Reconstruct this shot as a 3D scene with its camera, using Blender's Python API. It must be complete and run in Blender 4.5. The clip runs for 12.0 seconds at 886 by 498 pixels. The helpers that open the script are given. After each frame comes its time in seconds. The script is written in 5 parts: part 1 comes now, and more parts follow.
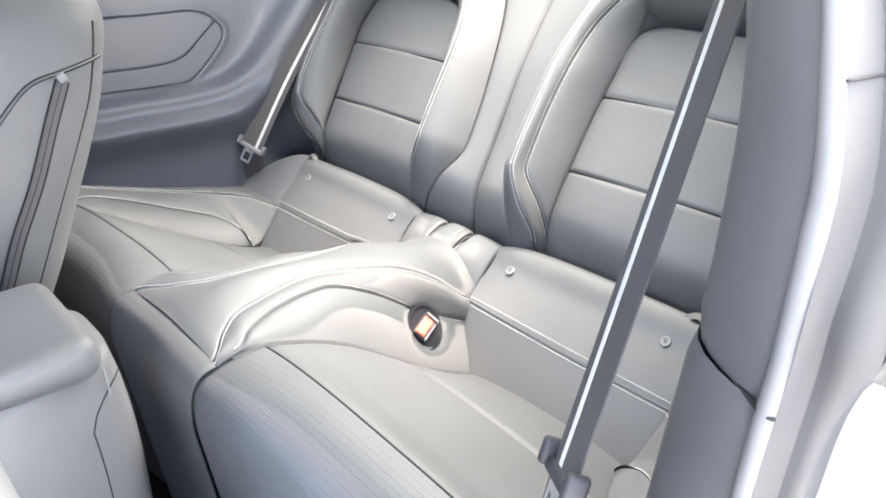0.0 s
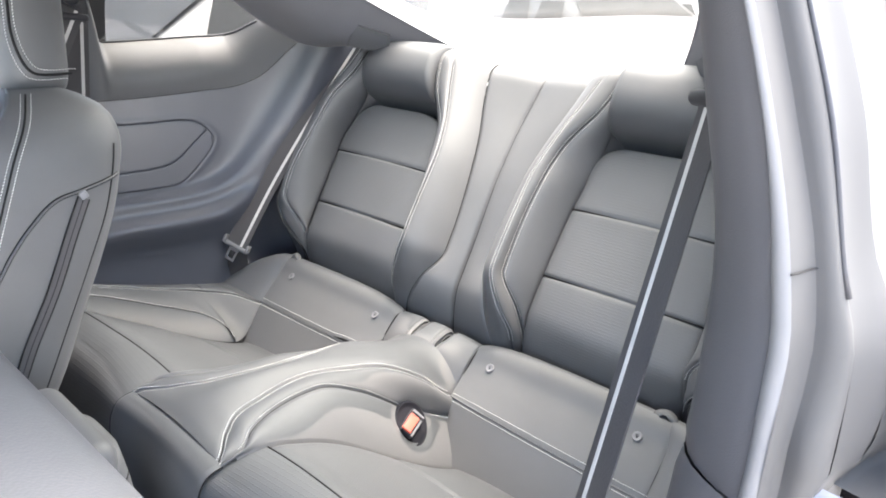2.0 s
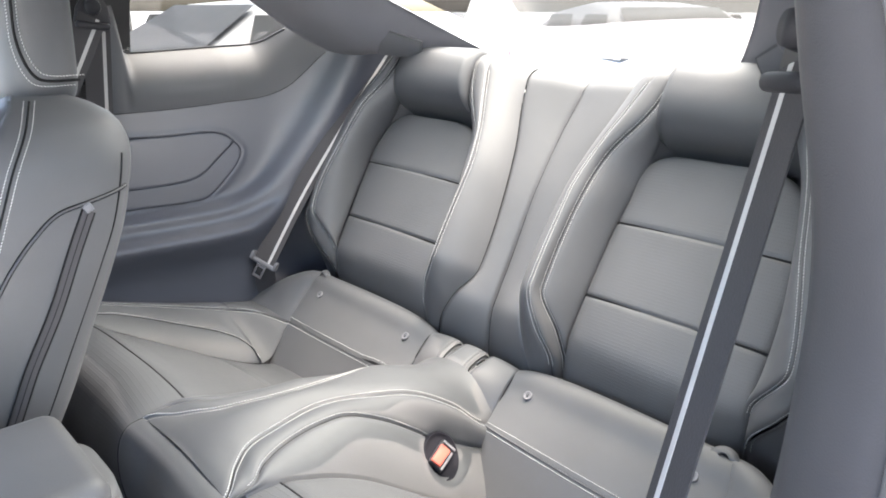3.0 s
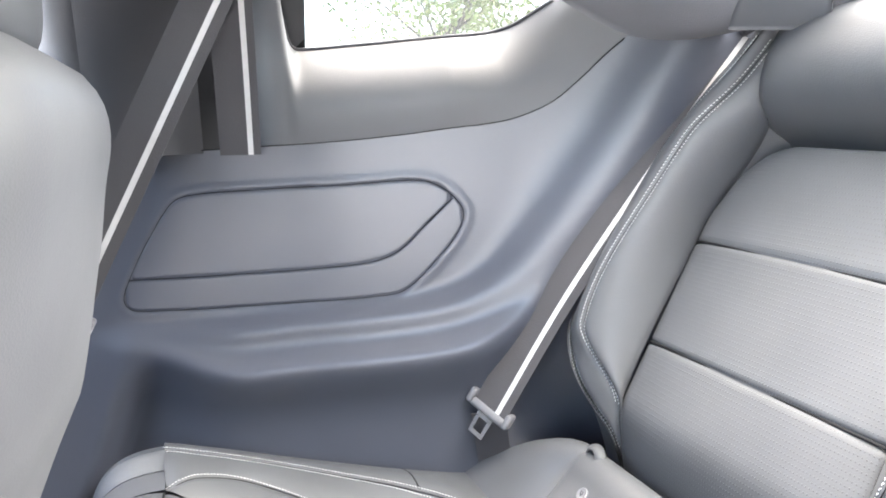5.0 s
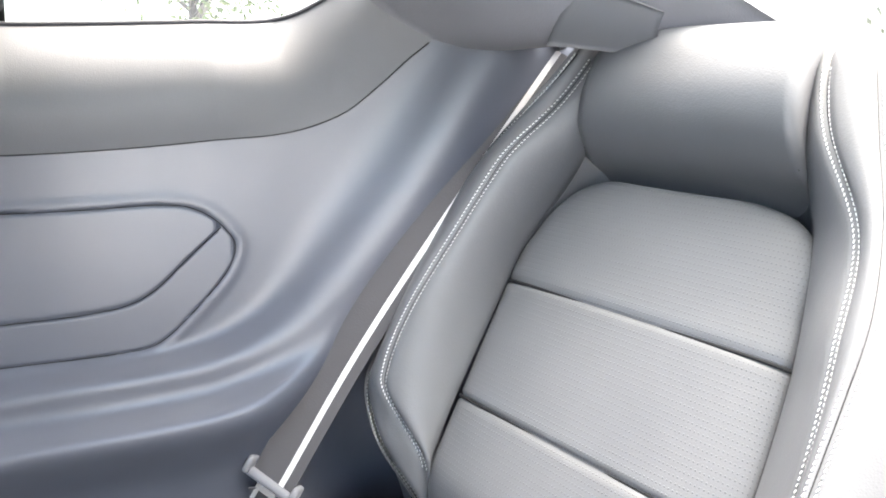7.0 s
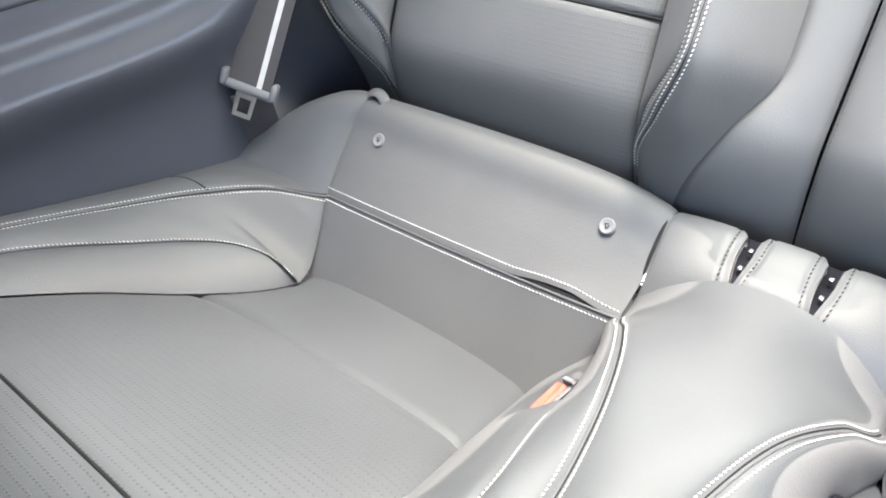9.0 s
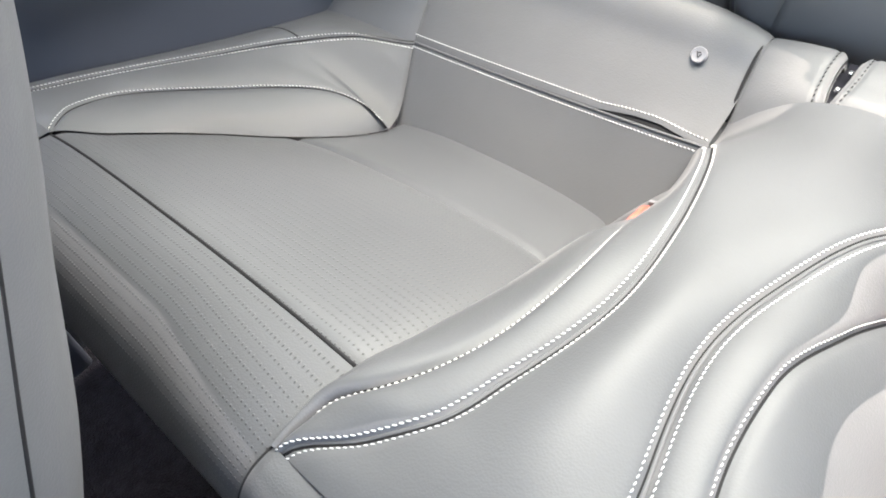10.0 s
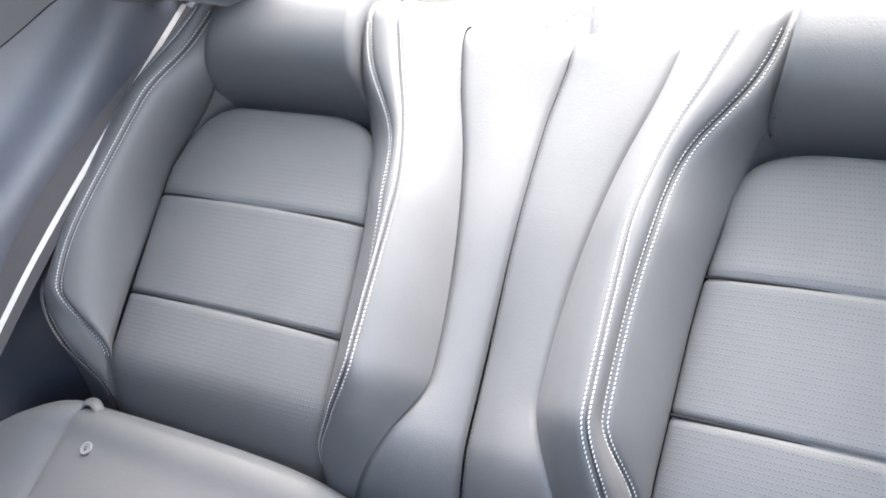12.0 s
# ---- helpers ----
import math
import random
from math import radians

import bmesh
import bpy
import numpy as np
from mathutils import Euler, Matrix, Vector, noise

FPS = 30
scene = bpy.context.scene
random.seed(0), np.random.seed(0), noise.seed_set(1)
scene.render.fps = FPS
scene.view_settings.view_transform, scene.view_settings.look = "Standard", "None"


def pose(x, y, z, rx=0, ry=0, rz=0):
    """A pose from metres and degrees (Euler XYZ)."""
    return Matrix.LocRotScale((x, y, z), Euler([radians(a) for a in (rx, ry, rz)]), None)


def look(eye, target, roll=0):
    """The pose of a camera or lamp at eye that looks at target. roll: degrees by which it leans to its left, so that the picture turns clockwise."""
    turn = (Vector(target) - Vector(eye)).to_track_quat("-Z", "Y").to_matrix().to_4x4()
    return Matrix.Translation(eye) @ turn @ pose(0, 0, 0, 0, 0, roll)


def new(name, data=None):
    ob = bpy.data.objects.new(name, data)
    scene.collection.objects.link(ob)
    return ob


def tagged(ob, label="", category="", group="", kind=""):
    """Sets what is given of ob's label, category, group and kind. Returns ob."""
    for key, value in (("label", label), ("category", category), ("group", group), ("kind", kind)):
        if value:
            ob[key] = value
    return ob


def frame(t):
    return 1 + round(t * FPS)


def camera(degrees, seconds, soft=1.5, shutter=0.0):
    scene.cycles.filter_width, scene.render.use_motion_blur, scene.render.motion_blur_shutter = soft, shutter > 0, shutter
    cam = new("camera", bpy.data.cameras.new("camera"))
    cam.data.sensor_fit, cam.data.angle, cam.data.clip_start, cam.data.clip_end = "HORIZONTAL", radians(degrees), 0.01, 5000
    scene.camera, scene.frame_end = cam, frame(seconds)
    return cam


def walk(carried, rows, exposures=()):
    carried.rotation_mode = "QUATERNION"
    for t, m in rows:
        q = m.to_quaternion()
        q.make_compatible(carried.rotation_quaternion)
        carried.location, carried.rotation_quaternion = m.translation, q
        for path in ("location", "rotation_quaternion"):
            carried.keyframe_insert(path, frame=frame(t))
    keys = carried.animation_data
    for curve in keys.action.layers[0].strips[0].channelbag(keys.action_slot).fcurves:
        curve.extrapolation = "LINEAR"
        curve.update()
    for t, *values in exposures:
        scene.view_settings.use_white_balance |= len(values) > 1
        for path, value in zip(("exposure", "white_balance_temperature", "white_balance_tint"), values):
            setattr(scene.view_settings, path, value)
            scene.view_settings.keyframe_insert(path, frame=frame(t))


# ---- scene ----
cam = camera(62.56, 12.0, soft=1.8)
PATH = [
    (0, (0.8224, -0.1428, 1.0347), (-0.5007, 1.0776, 0.1629), -0.15),
    (0.5, (0.8433, -0.1886, 1.0775), (-0.4945, 1.1130, 0.3590), 1.22),
    (1, (0.8375, -0.2149, 1.0928), (-0.4829, 1.1315, 0.4269), 1.74),
    (1.5, (0.8401, -0.2151, 1.0927), (-0.4692, 1.1475, 0.4376), 1.55),
    (2, (0.8376, -0.2213, 1.0978), (-0.4644, 1.1439, 0.4337), 1.31),
    (2.5, (0.8310, -0.2089, 1.0893), (-0.5013, 1.1309, 0.4334), 0.97),
    (3, (0.7904, -0.1492, 1.0679), (-0.6057, 1.1412, 0.4468), 0.12),
    (3.5, (0.6528, -0.0556, 1.0307), (-0.8451, 1.1474, 0.4747), -0.74),
    (3.7, (0.5918, -0.0286, 0.9975), (-0.9689, 1.1110, 0.4822), -1.26),
    (5.3, (0.1286, 0.2978, 0.9015), (-1.7413, 0.9057, 0.5357), -1.27),
    (5.5, (0.0855, 0.3100, 0.9209), (-1.7810, 0.9185, 0.5390), -0.88),
    (6, (0.0205, 0.3076, 0.9393), (-1.8206, 0.9669, 0.5205), 0.07),
    (6.5, (0.0176, 0.3115, 0.9521), (-1.6908, 1.2614, 0.5287), 1.56),
    (6.7, (0.0328, 0.3110, 0.9488), (-1.6102, 1.3811, 0.5548), 1.92),
    (8.3, (0.0807, 0.2086, 0.9194), (-0.9752, 1.6351, -0.0025), -1.07),
    (8.5, (0.0892, 0.2102, 0.9113), (-0.9901, 1.5339, -0.1293), -3.21),
    (9, (0.0863, 0.1630, 0.9167), (-0.9644, 1.2776, -0.3693), -6.72),
    (9.5, (0.1049, 0.1249, 0.8991), (-0.9722, 1.0320, -0.5212), -11.00),
    (10, (0.1149, 0.1061, 0.8895), (-0.9824, 0.9315, -0.5647), -13.12),
    (10.5, (0.1182, 0.1207, 0.9015), (-1.0269, 1.1210, -0.3978), -9.78),
    (11, (0.1353, 0.1439, 0.9243), (-1.0027, 1.4533, -0.0708), -4.76),
    (11.5, (0.1772, 0.1605, 0.9415), (-0.8663, 1.7164, 0.2414), -1.44),
    (12, (0.2250, 0.1472, 0.9381), (-0.5999, 1.8909, 0.4099), 1.88),
]
EXPOSURES = [(0.0, 5.04, 6900, 6), (0.5, 4.59, 6850, 6), (1.5, 4.55, 6800, 7), (3.5, 4.43, 6750, 7), (4.5, 4.92, 6700, 7), (5.5, 5.76, 6750, 8), (6.0, 5.81, 6750, 8), (6.5, 5.89, 6800, 8), (7.0, 5.43, 6750, 7), (7.6, 5.13, 6700, 6), (8.5, 4.94, 6500, 5), (9.5, 4.84, 6700, 5), (10.5, 4.81, 6700, 5), (11.0, 5.07, 6750, 7), (11.5, 4.97, 6500, 8), (12.0, 4.85, 6350, 9)]
walk(cam, [(t, look(eye, target, roll)) for t, eye, target, roll in PATH], EXPOSURES)

# ---- daylight: bright overcast sky with a wide soft sun ----
world = bpy.data.worlds.new("sky")
scene.world = world
world.use_nodes = True
wt = world.node_tree
sky = wt.nodes.new("ShaderNodeTexSky")
sky.sky_type, sky.sun_disc = "NISHITA", False
sky.sun_elevation, sky.sun_rotation = radians(70), radians(10)
sky.air_density, sky.dust_density, sky.ozone_density = 0.9, 5.0, 0.4
wt.nodes["Background"].inputs["Strength"].default_value = SKY = 0.14
wt.links.new(sky.outputs["Color"], wt.nodes["Background"].inputs["Color"])
sun = new("sun", bpy.data.lights.new("sun", "SUN"))
sun.data.energy, sun.data.angle, sun.data.color = 2.0, radians(90), (1.0, 0.985, 0.96)
sun.matrix_world = look((0.0, 0.65, 1.6), (0, 0.0, 0.0))


# ---- materials ----
def material(name, colour, rough, metal=0.0, grain=0.0, grain_size=900.0, mottle=0.15, bump=0.15, coat=0.0, spec=0.5, sheen=0.0, blotch=7.0):
    m = bpy.data.materials.new(name)
    m.use_nodes = True
    nt = m.node_tree
    b = nt.nodes["Principled BSDF"]
    b.inputs["Roughness"].default_value, b.inputs["Metallic"].default_value = rough, metal
    b.inputs["Specular IOR Level"].default_value = spec
    b.inputs["Coat Weight"].default_value = coat
    b.inputs["Sheen Weight"].default_value = sheen
    tc = nt.nodes.new("ShaderNodeTexCoord")
    n1 = nt.nodes.new("ShaderNodeTexNoise")
    n1.inputs["Scale"].default_value, n1.inputs["Detail"].default_value = blotch, 5
    nt.links.new(tc.outputs["Object"], n1.inputs["Vector"])
    ramp = nt.nodes.new("ShaderNodeMapRange")
    ramp.inputs["From Min"].default_value, ramp.inputs["From Max"].default_value = 0.3, 0.7
    ramp.inputs["To Min"].default_value, ramp.inputs["To Max"].default_value = 1 - mottle, 1 + mottle
    nt.links.new(n1.outputs["Fac"], ramp.inputs["Value"])
    mul = nt.nodes.new("ShaderNodeVectorMath")
    mul.operation = "SCALE"
    mul.inputs[0].default_value = colour
    nt.links.new(ramp.outputs["Result"], mul.inputs["Scale"])
    nt.links.new(mul.outputs["Vector"], b.inputs["Base Color"])
    rr = nt.nodes.new("ShaderNodeMapRange")
    rr.inputs["To Min"].default_value, rr.inputs["To Max"].default_value = rough * 0.85, min(1, rough * 1.15)
    nt.links.new(n1.outputs["Fac"], rr.inputs["Value"])
    nt.links.new(rr.outputs["Result"], b.inputs["Roughness"])
    if grain:
        v = nt.nodes.new("ShaderNodeTexVoronoi")
        v.inputs["Scale"].default_value = grain_size
        nt.links.new(tc.outputs["Object"], v.inputs["Vector"])
        n2 = nt.nodes.new("ShaderNodeTexNoise")
        n2.inputs["Scale"].default_value, n2.inputs["Detail"].default_value = 38, 3
        nt.links.new(tc.outputs["Object"], n2.inputs["Vector"])
        add = nt.nodes.new("ShaderNodeMath")
        add.operation = "MULTIPLY_ADD"
        add.inputs[1].default_value = 2.5
        nt.links.new(n2.outputs["Fac"], add.inputs[0])
        nt.links.new(v.outputs["Distance"], add.inputs[2])
        bp = nt.nodes.new("ShaderNodeBump")
        bp.inputs["Strength"].default_value, bp.inputs["Distance"].default_value = bump, grain
        nt.links.new(add.outputs["Value"], bp.inputs["Height"])
        nt.links.new(bp.outputs["Normal"], b.inputs["Normal"])
    return m


def perforated(name, source, pitch=(0.0042, 0.0075), hole=0.00055, depth=0.25):
    """A copy of a leather with rows of small punched holes, laid out in metres by the panel's own coordinates."""
    m = source.copy()
    m.name = name
    nt = m.node_tree
    b = nt.nodes["Principled BSDF"]
    uv = nt.nodes.new("ShaderNodeUVMap")
    size = (*pitch, 1)
    cell = nt.nodes.new("ShaderNodeVectorMath")
    cell.operation = "DIVIDE"
    cell.inputs[1].default_value = size
    nt.links.new(uv.outputs["UV"], cell.inputs[0])
    fr = nt.nodes.new("ShaderNodeVectorMath")
    fr.operation = "FRACTION"
    nt.links.new(cell.outputs["Vector"], fr.inputs[0])
    back = nt.nodes.new("ShaderNodeVectorMath")
    back.operation = "MULTIPLY"
    back.inputs[1].default_value = size
    nt.links.new(fr.outputs["Vector"], back.inputs[0])
    ds = nt.nodes.new("ShaderNodeVectorMath")
    ds.operation = "DISTANCE"
    ds.inputs[1].default_value = (pitch[0] / 2, pitch[1] / 2, 0)
    nt.links.new(back.outputs["Vector"], ds.inputs[0])
    cut = nt.nodes.new("ShaderNodeMapRange")
    cut.inputs["From Min"].default_value, cut.inputs["From Max"].default_value = hole * 0.8, hole * 1.3
    cut.inputs["To Min"].default_value, cut.inputs["To Max"].default_value = depth, 1.0
    nt.links.new(ds.outputs["Value"], cut.inputs["Value"])
    old = b.inputs["Base Color"].links[0].from_socket
    mul = nt.nodes.new("ShaderNodeVectorMath")
    mul.operation = "SCALE"
    nt.links.new(old, mul.inputs[0])
    nt.links.new(cut.outputs["Result"], mul.inputs["Scale"])
    nt.links.new(mul.outputs["Vector"], b.inputs["Base Color"])
    dimple = nt.nodes.new("ShaderNodeMapRange")
    dimple.inputs["From Min"].default_value, dimple.inputs["From Max"].default_value = 0.0, hole * 2.2
    nt.links.new(ds.outputs["Value"], dimple.inputs["Value"])
    bp = nt.nodes.new("ShaderNodeBump")
    bp.inputs["Strength"].default_value, bp.inputs["Distance"].default_value = 0.7, 0.0006
    nt.links.new(dimple.outputs["Result"], bp.inputs["Height"])
    nt.links.new(b.inputs["Normal"].links[0].from_socket, bp.inputs["Normal"])
    nt.links.new(bp.outputs["Normal"], b.inputs["Normal"])
    return m


LEATHER = material("charcoal_leather", (0.062, 0.0635, 0.068), 0.50, grain=0.0006, grain_size=700, mottle=0.10, bump=0.16, spec=0.6)
PERF = perforated("perforated_leather", LEATHER)
PERF_FINE = perforated("finely_perforated_leather", LEATHER, (0.0034, 0.005), 0.0004, 0.4)
# near-black colour paints the shade inside seams and gaps; dark thread shares it
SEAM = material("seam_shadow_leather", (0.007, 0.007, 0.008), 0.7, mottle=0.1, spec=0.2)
THREAD = material("pale_thread", (0.54, 0.54, 0.53), 0.6, mottle=0.12, blotch=300)
TRIM = material("grained_plastic", (0.042, 0.046, 0.0595), 0.33, grain=0.0005, grain_size=1100, mottle=0.06, bump=0.12, spec=0.6)
TRIM_UP = material("soft_trim", (0.070, 0.0715, 0.077), 0.5, grain=0.0004, grain_size=900, mottle=0.06, bump=0.2)
SHELF = material("shelf_felt", (0.15, 0.15, 0.15), 0.9, grain=0.001, grain_size=400, mottle=0.1, bump=0.3)
LINER = material("headliner_fabric", (0.105, 0.105, 0.115), 0.85, grain=0.0006, grain_size=600, mottle=0.1, bump=0.3)
# unseen ceiling: paleness is invented, it bounces fill onto upward-facing leather
CEILING = material("bounce_headliner_fabric", (0.22, 0.22, 0.22), 0.9, grain=0.0006, grain_size=600, mottle=0.06, bump=0.3)
BLACK = material("black_plastic", (0.02, 0.02, 0.024), 0.5, mottle=0.1, spec=0.3)
HOLLOW = material("matt_black_recess", (0.010, 0.010, 0.014), 0.8, mottle=0.1, spec=0.12)
BELT = material("webbing", (0.05, 0.048, 0.051), 0.75, grain=0.0005, grain_size=500, mottle=0.08, bump=0.4, spec=0.25)
STRIPE = material("webbing_stripe", (0.42, 0.41, 0.405), 0.6, mottle=0.08, blotch=60)
GUIDE = material("grey_plastic", (0.12, 0.12, 0.13), 0.45, mottle=0.06)
CHROME = material("bright_metal", (0.75, 0.75, 0.76), 0.22, metal=1.0, mottle=0.08)
RED = material("red_release", (0.42, 0.085, 0.06), 0.5, mottle=0.06)
CARPET = material("carpet", (0.013, 0.012, 0.015), 0.95, spec=0.1, grain=0.004, grain_size=350, mottle=0.35, bump=0.8, blotch=60)
PAINT = material("grey_car_paint", (0.034, 0.0335, 0.0345), 0.6, spec=0.2, mottle=0.05)
BODY = material("pale_body_paint", (0.17, 0.18, 0.22), 0.35, spec=0.5, mottle=0.04, coat=0.3)
SEAL = material("door_seal", (0.095, 0.094, 0.098), 0.75, mottle=0.08, spec=0.2)
PILLAR = material("pillar_plastic", (0.042, 0.0415, 0.046), 0.55, grain=0.0005, grain_size=1100, mottle=0.06, bump=0.15, spec=0.35)
CONCRETE = material("pale_concrete", (0.34, 0.34, 0.345), 0.85, grain=0.003, grain_size=60, mottle=0.2, bump=0.4, blotch=1.5)


def glass_material(name, tint):
    m = bpy.data.materials.new(name)
    m.use_nodes = True
    nt = m.node_tree
    out = nt.nodes["Material Output"]
    tr, gl, mix, fr = (nt.nodes.new("ShaderNode" + k) for k in ("BsdfTransparent", "BsdfGlossy", "MixShader", "Fresnel"))
    tr.inputs["Color"].default_value = (tint, tint * 1.02, tint * 1.02, 1)
    gl.inputs["Roughness"].default_value = 0.03
    fr.inputs["IOR"].default_value = 1.3
    nt.links.new(fr.outputs["Fac"], mix.inputs["Fac"])
    nt.links.new(tr.outputs["BSDF"], mix.inputs[1])
    nt.links.new(gl.outputs["BSDF"], mix.inputs[2])
    nt.links.new(mix.outputs["Shader"], out.inputs["Surface"])
    return m


GLASS = glass_material("window_glass", 0.20)
REAR_GLASS = glass_material("tinted_rear_glass", 0.085)


# ---- builders ----
def thing(name, label, category, at=(0, 0, 0), group="", kind=""):
    ob = new(name)
    ob.empty_display_size = 0.05
    ob.location = at
    return tagged(ob, label, category, group, kind)


def link_mesh(name, verts, faces, material, parent=None, label="", smooth=True, uvs=None, kind=""):
    me = bpy.data.meshes.new(name)
    me.from_pydata([tuple(v) for v in verts], [], [tuple(f) for f in faces])
    if uvs is not None:
        layer = me.uv_layers.new(name="UVMap")
        idx = np.empty(len(me.loops), dtype=np.int32)
        me.loops.foreach_get("vertex_index", idx)
        layer.data.foreach_set("uv", np.asarray(uvs, dtype=np.float32)[idx].ravel())
    me.polygons.foreach_set("use_smooth", [smooth] * len(me.polygons))
    me.materials.append(material)
    me.update()
    ob = new(name, me)
    if parent is not None:
        ob.parent = parent
        ob.matrix_parent_inverse = Matrix.Translation(parent.location).inverted() if parent.data is None else Matrix()
    if label:
        tagged(ob, label)
    if kind:
        tagged(ob, kind=kind)
    return ob


def part(name, bm, material, parent, label="", smooth=True):
    """Links a bmesh as one mesh object under a thing or a part."""
    me = bpy.data.meshes.new(name)
    bm.normal_update()
    bm.to_mesh(me)
    bm.free()
    me.polygons.foreach_set("use_smooth", [smooth] * len(me.polygons))
    me.materials.append(material)
    ob = new(name, me)
    if parent is not None:
        ob.parent = parent
        ob.matrix_parent_inverse = Matrix.Translation(parent.location).inverted() if parent.data is None else Matrix()
    return tagged(ob, label)


def grid_faces(nr, nc, flip=False, start=0):
    out = []
    for r in range(nr - 1):
        for c in range(nc - 1):
            a = start + r * nc + c
            q = (a, a + 1, a + nc + 1, a + nc)
            out.append(q[::-1] if flip else q)
    return out


def surface_normals(P, up):
    n = np.cross(np.gradient(P, axis=1), np.gradient(P, axis=0))
    n /= np.linalg.norm(n, axis=-1, keepdims=True) + 1e-9
    mid = n[P.shape[0] // 2, P.shape[1] // 2]
    return n if mid @ np.asarray(up, float) > 0 else -n


def sheet(name, P, material, parent, up=(0, 0, 1), label="", thick=0.0, smooth=True, kind=""):
    """A grid of points as one part with coordinates in metres; thick closes it into a shell away from up."""
    nr, nc, _ = P.shape
    n = surface_normals(P, up)
    raw = np.cross(np.gradient(P, axis=1), np.gradient(P, axis=0))[nr // 2, nc // 2]
    flip = raw @ np.asarray(up, float) < 0
    uu = np.concatenate([np.zeros((nr, 1)), np.cumsum(np.linalg.norm(np.diff(P, axis=1), axis=-1), axis=1)], 1)
    uu = uu - uu[:, nc // 2][:, None]
    vv = np.concatenate([[0], np.cumsum(np.linalg.norm(np.diff(P[:, nc // 2], axis=0), axis=-1))])[:, None] * np.ones((1, nc))
    uv = np.stack([uu, vv], -1).reshape(-1, 2)
    verts, faces = P.reshape(-1, 3), grid_faces(nr, nc, not flip)
    if thick:
        back = (P - n * thick).reshape(-1, 3)
        m = nr * nc
        faces = faces + [tuple(m + i for i in f[::-1]) for f in faces]
        rim = [r * nc for r in range(nr)] + [(nr - 1) * nc + c for c in range(1, nc)] + [r * nc + nc - 1 for r in range(nr - 2, -1, -1)] + list(range(nc - 2, 0, -1))
        for a, b in zip(rim, rim[1:] + rim[:1]):
            faces.append((a, b, m + b, m + a) if not flip else (b, a, m + a, m + b))
        verts, uv = np.concatenate([verts, back]), np.concatenate([uv, uv])
    return link_mesh(name, verts, faces, material, parent, label, smooth, uv, kind)


def table(x, xs, ys):
    """Smooth interpolation of a short table of control values."""
    xs, ys, x = np.asarray(xs, float), np.asarray(ys, float), np.asarray(x, float)
    h = np.diff(xs)
    d = np.diff(ys) / h
    m = np.empty_like(ys)
    m[0], m[-1] = d[0], d[-1]
    m[1:-1] = np.where(d[:-1] * d[1:] > 0, (d[:-1] * h[1:] + d[1:] * h[:-1]) / (h[1:] + h[:-1]), 0)
    m[1:-1] = np.sign(m[1:-1]) * np.minimum(np.abs(m[1:-1]), 2.5 * np.minimum(np.abs(d[:-1]), np.abs(d[1:])) + 1e-12)
    i = np.clip(np.searchsorted(xs, x) - 1, 0, len(h) - 1)
    t = (x - xs[i]) / h[i]
    t = np.clip(t, -0.5, 1.5)
    return (2 * t**3 - 3 * t**2 + 1) * ys[i] + (t**3 - 2 * t**2 + t) * h[i] * m[i] + (-2 * t**3 + 3 * t**2) * ys[i + 1] + (t**3 - t**2) * h[i] * m[i + 1]


def curve3(points, n):
    """A smooth line through a few control points, as n points evenly along it."""
    p = np.asarray(points, float)
    s = np.concatenate([[0], np.cumsum(np.linalg.norm(np.diff(p, axis=0), axis=1))])
    q = np.linspace(0, s[-1], n)
    m = np.empty_like(p)
    m[1:-1] = (p[2:] - p[:-2]) / (s[2:] - s[:-2])[:, None]
    m[0], m[-1] = (p[1] - p[0]) / s[1], (p[-1] - p[-2]) / (s[-1] - s[-2])
    i = np.clip(np.searchsorted(s, q) - 1, 0, len(p) - 2)
    h = (s[i + 1] - s[i])[:, None]
    t = ((q - s[i])[:, None]) / h
    return (2 * t**3 - 3 * t**2 + 1) * p[i] + (t**3 - 2 * t**2 + t) * h * m[i] + (-2 * t**3 + 3 * t**2) * p[i + 1] + (t**3 - t**2) * h * m[i + 1]


def across(K, seg, ns=15, soft_ends=(True, True)):
    """Rows of knots (rows, knots, 3): the smooth strip between knot seg and seg + 1, denser towards its seams."""
    nk = K.shape[1]
    d = np.linalg.norm(np.diff(K, axis=1), axis=-1)[..., None] + 1e-6
    def tangent(i):
        if 0 < i < nk - 1 and soft_ends[0 if i == seg else 1]:
            return (K[:, i + 1] - K[:, i - 1]) / (d[:, i] + d[:, i - 1])
        return (K[:, seg + 1] - K[:, seg]) / d[:, seg]
    h = d[:, seg]
    m0, m1 = tangent(seg) * h, tangent(seg + 1) * h
    x = np.linspace(-1, 1, ns)
    s = 0.5 + 0.5 * np.sign(x) * (1 - (1 - np.abs(x)) ** 1.7)
    t = s[None, :, None]
    a, b, m0, m1 = (v[:, None] for v in (K[:, seg], K[:, seg + 1], m0, m1))
    return (2 * t**3 - 3 * t**2 + 1) * a + (t**3 - 2 * t**2 + t) * m0 + (-2 * t**3 + 3 * t**2) * b + (t**3 - t**2) * m1


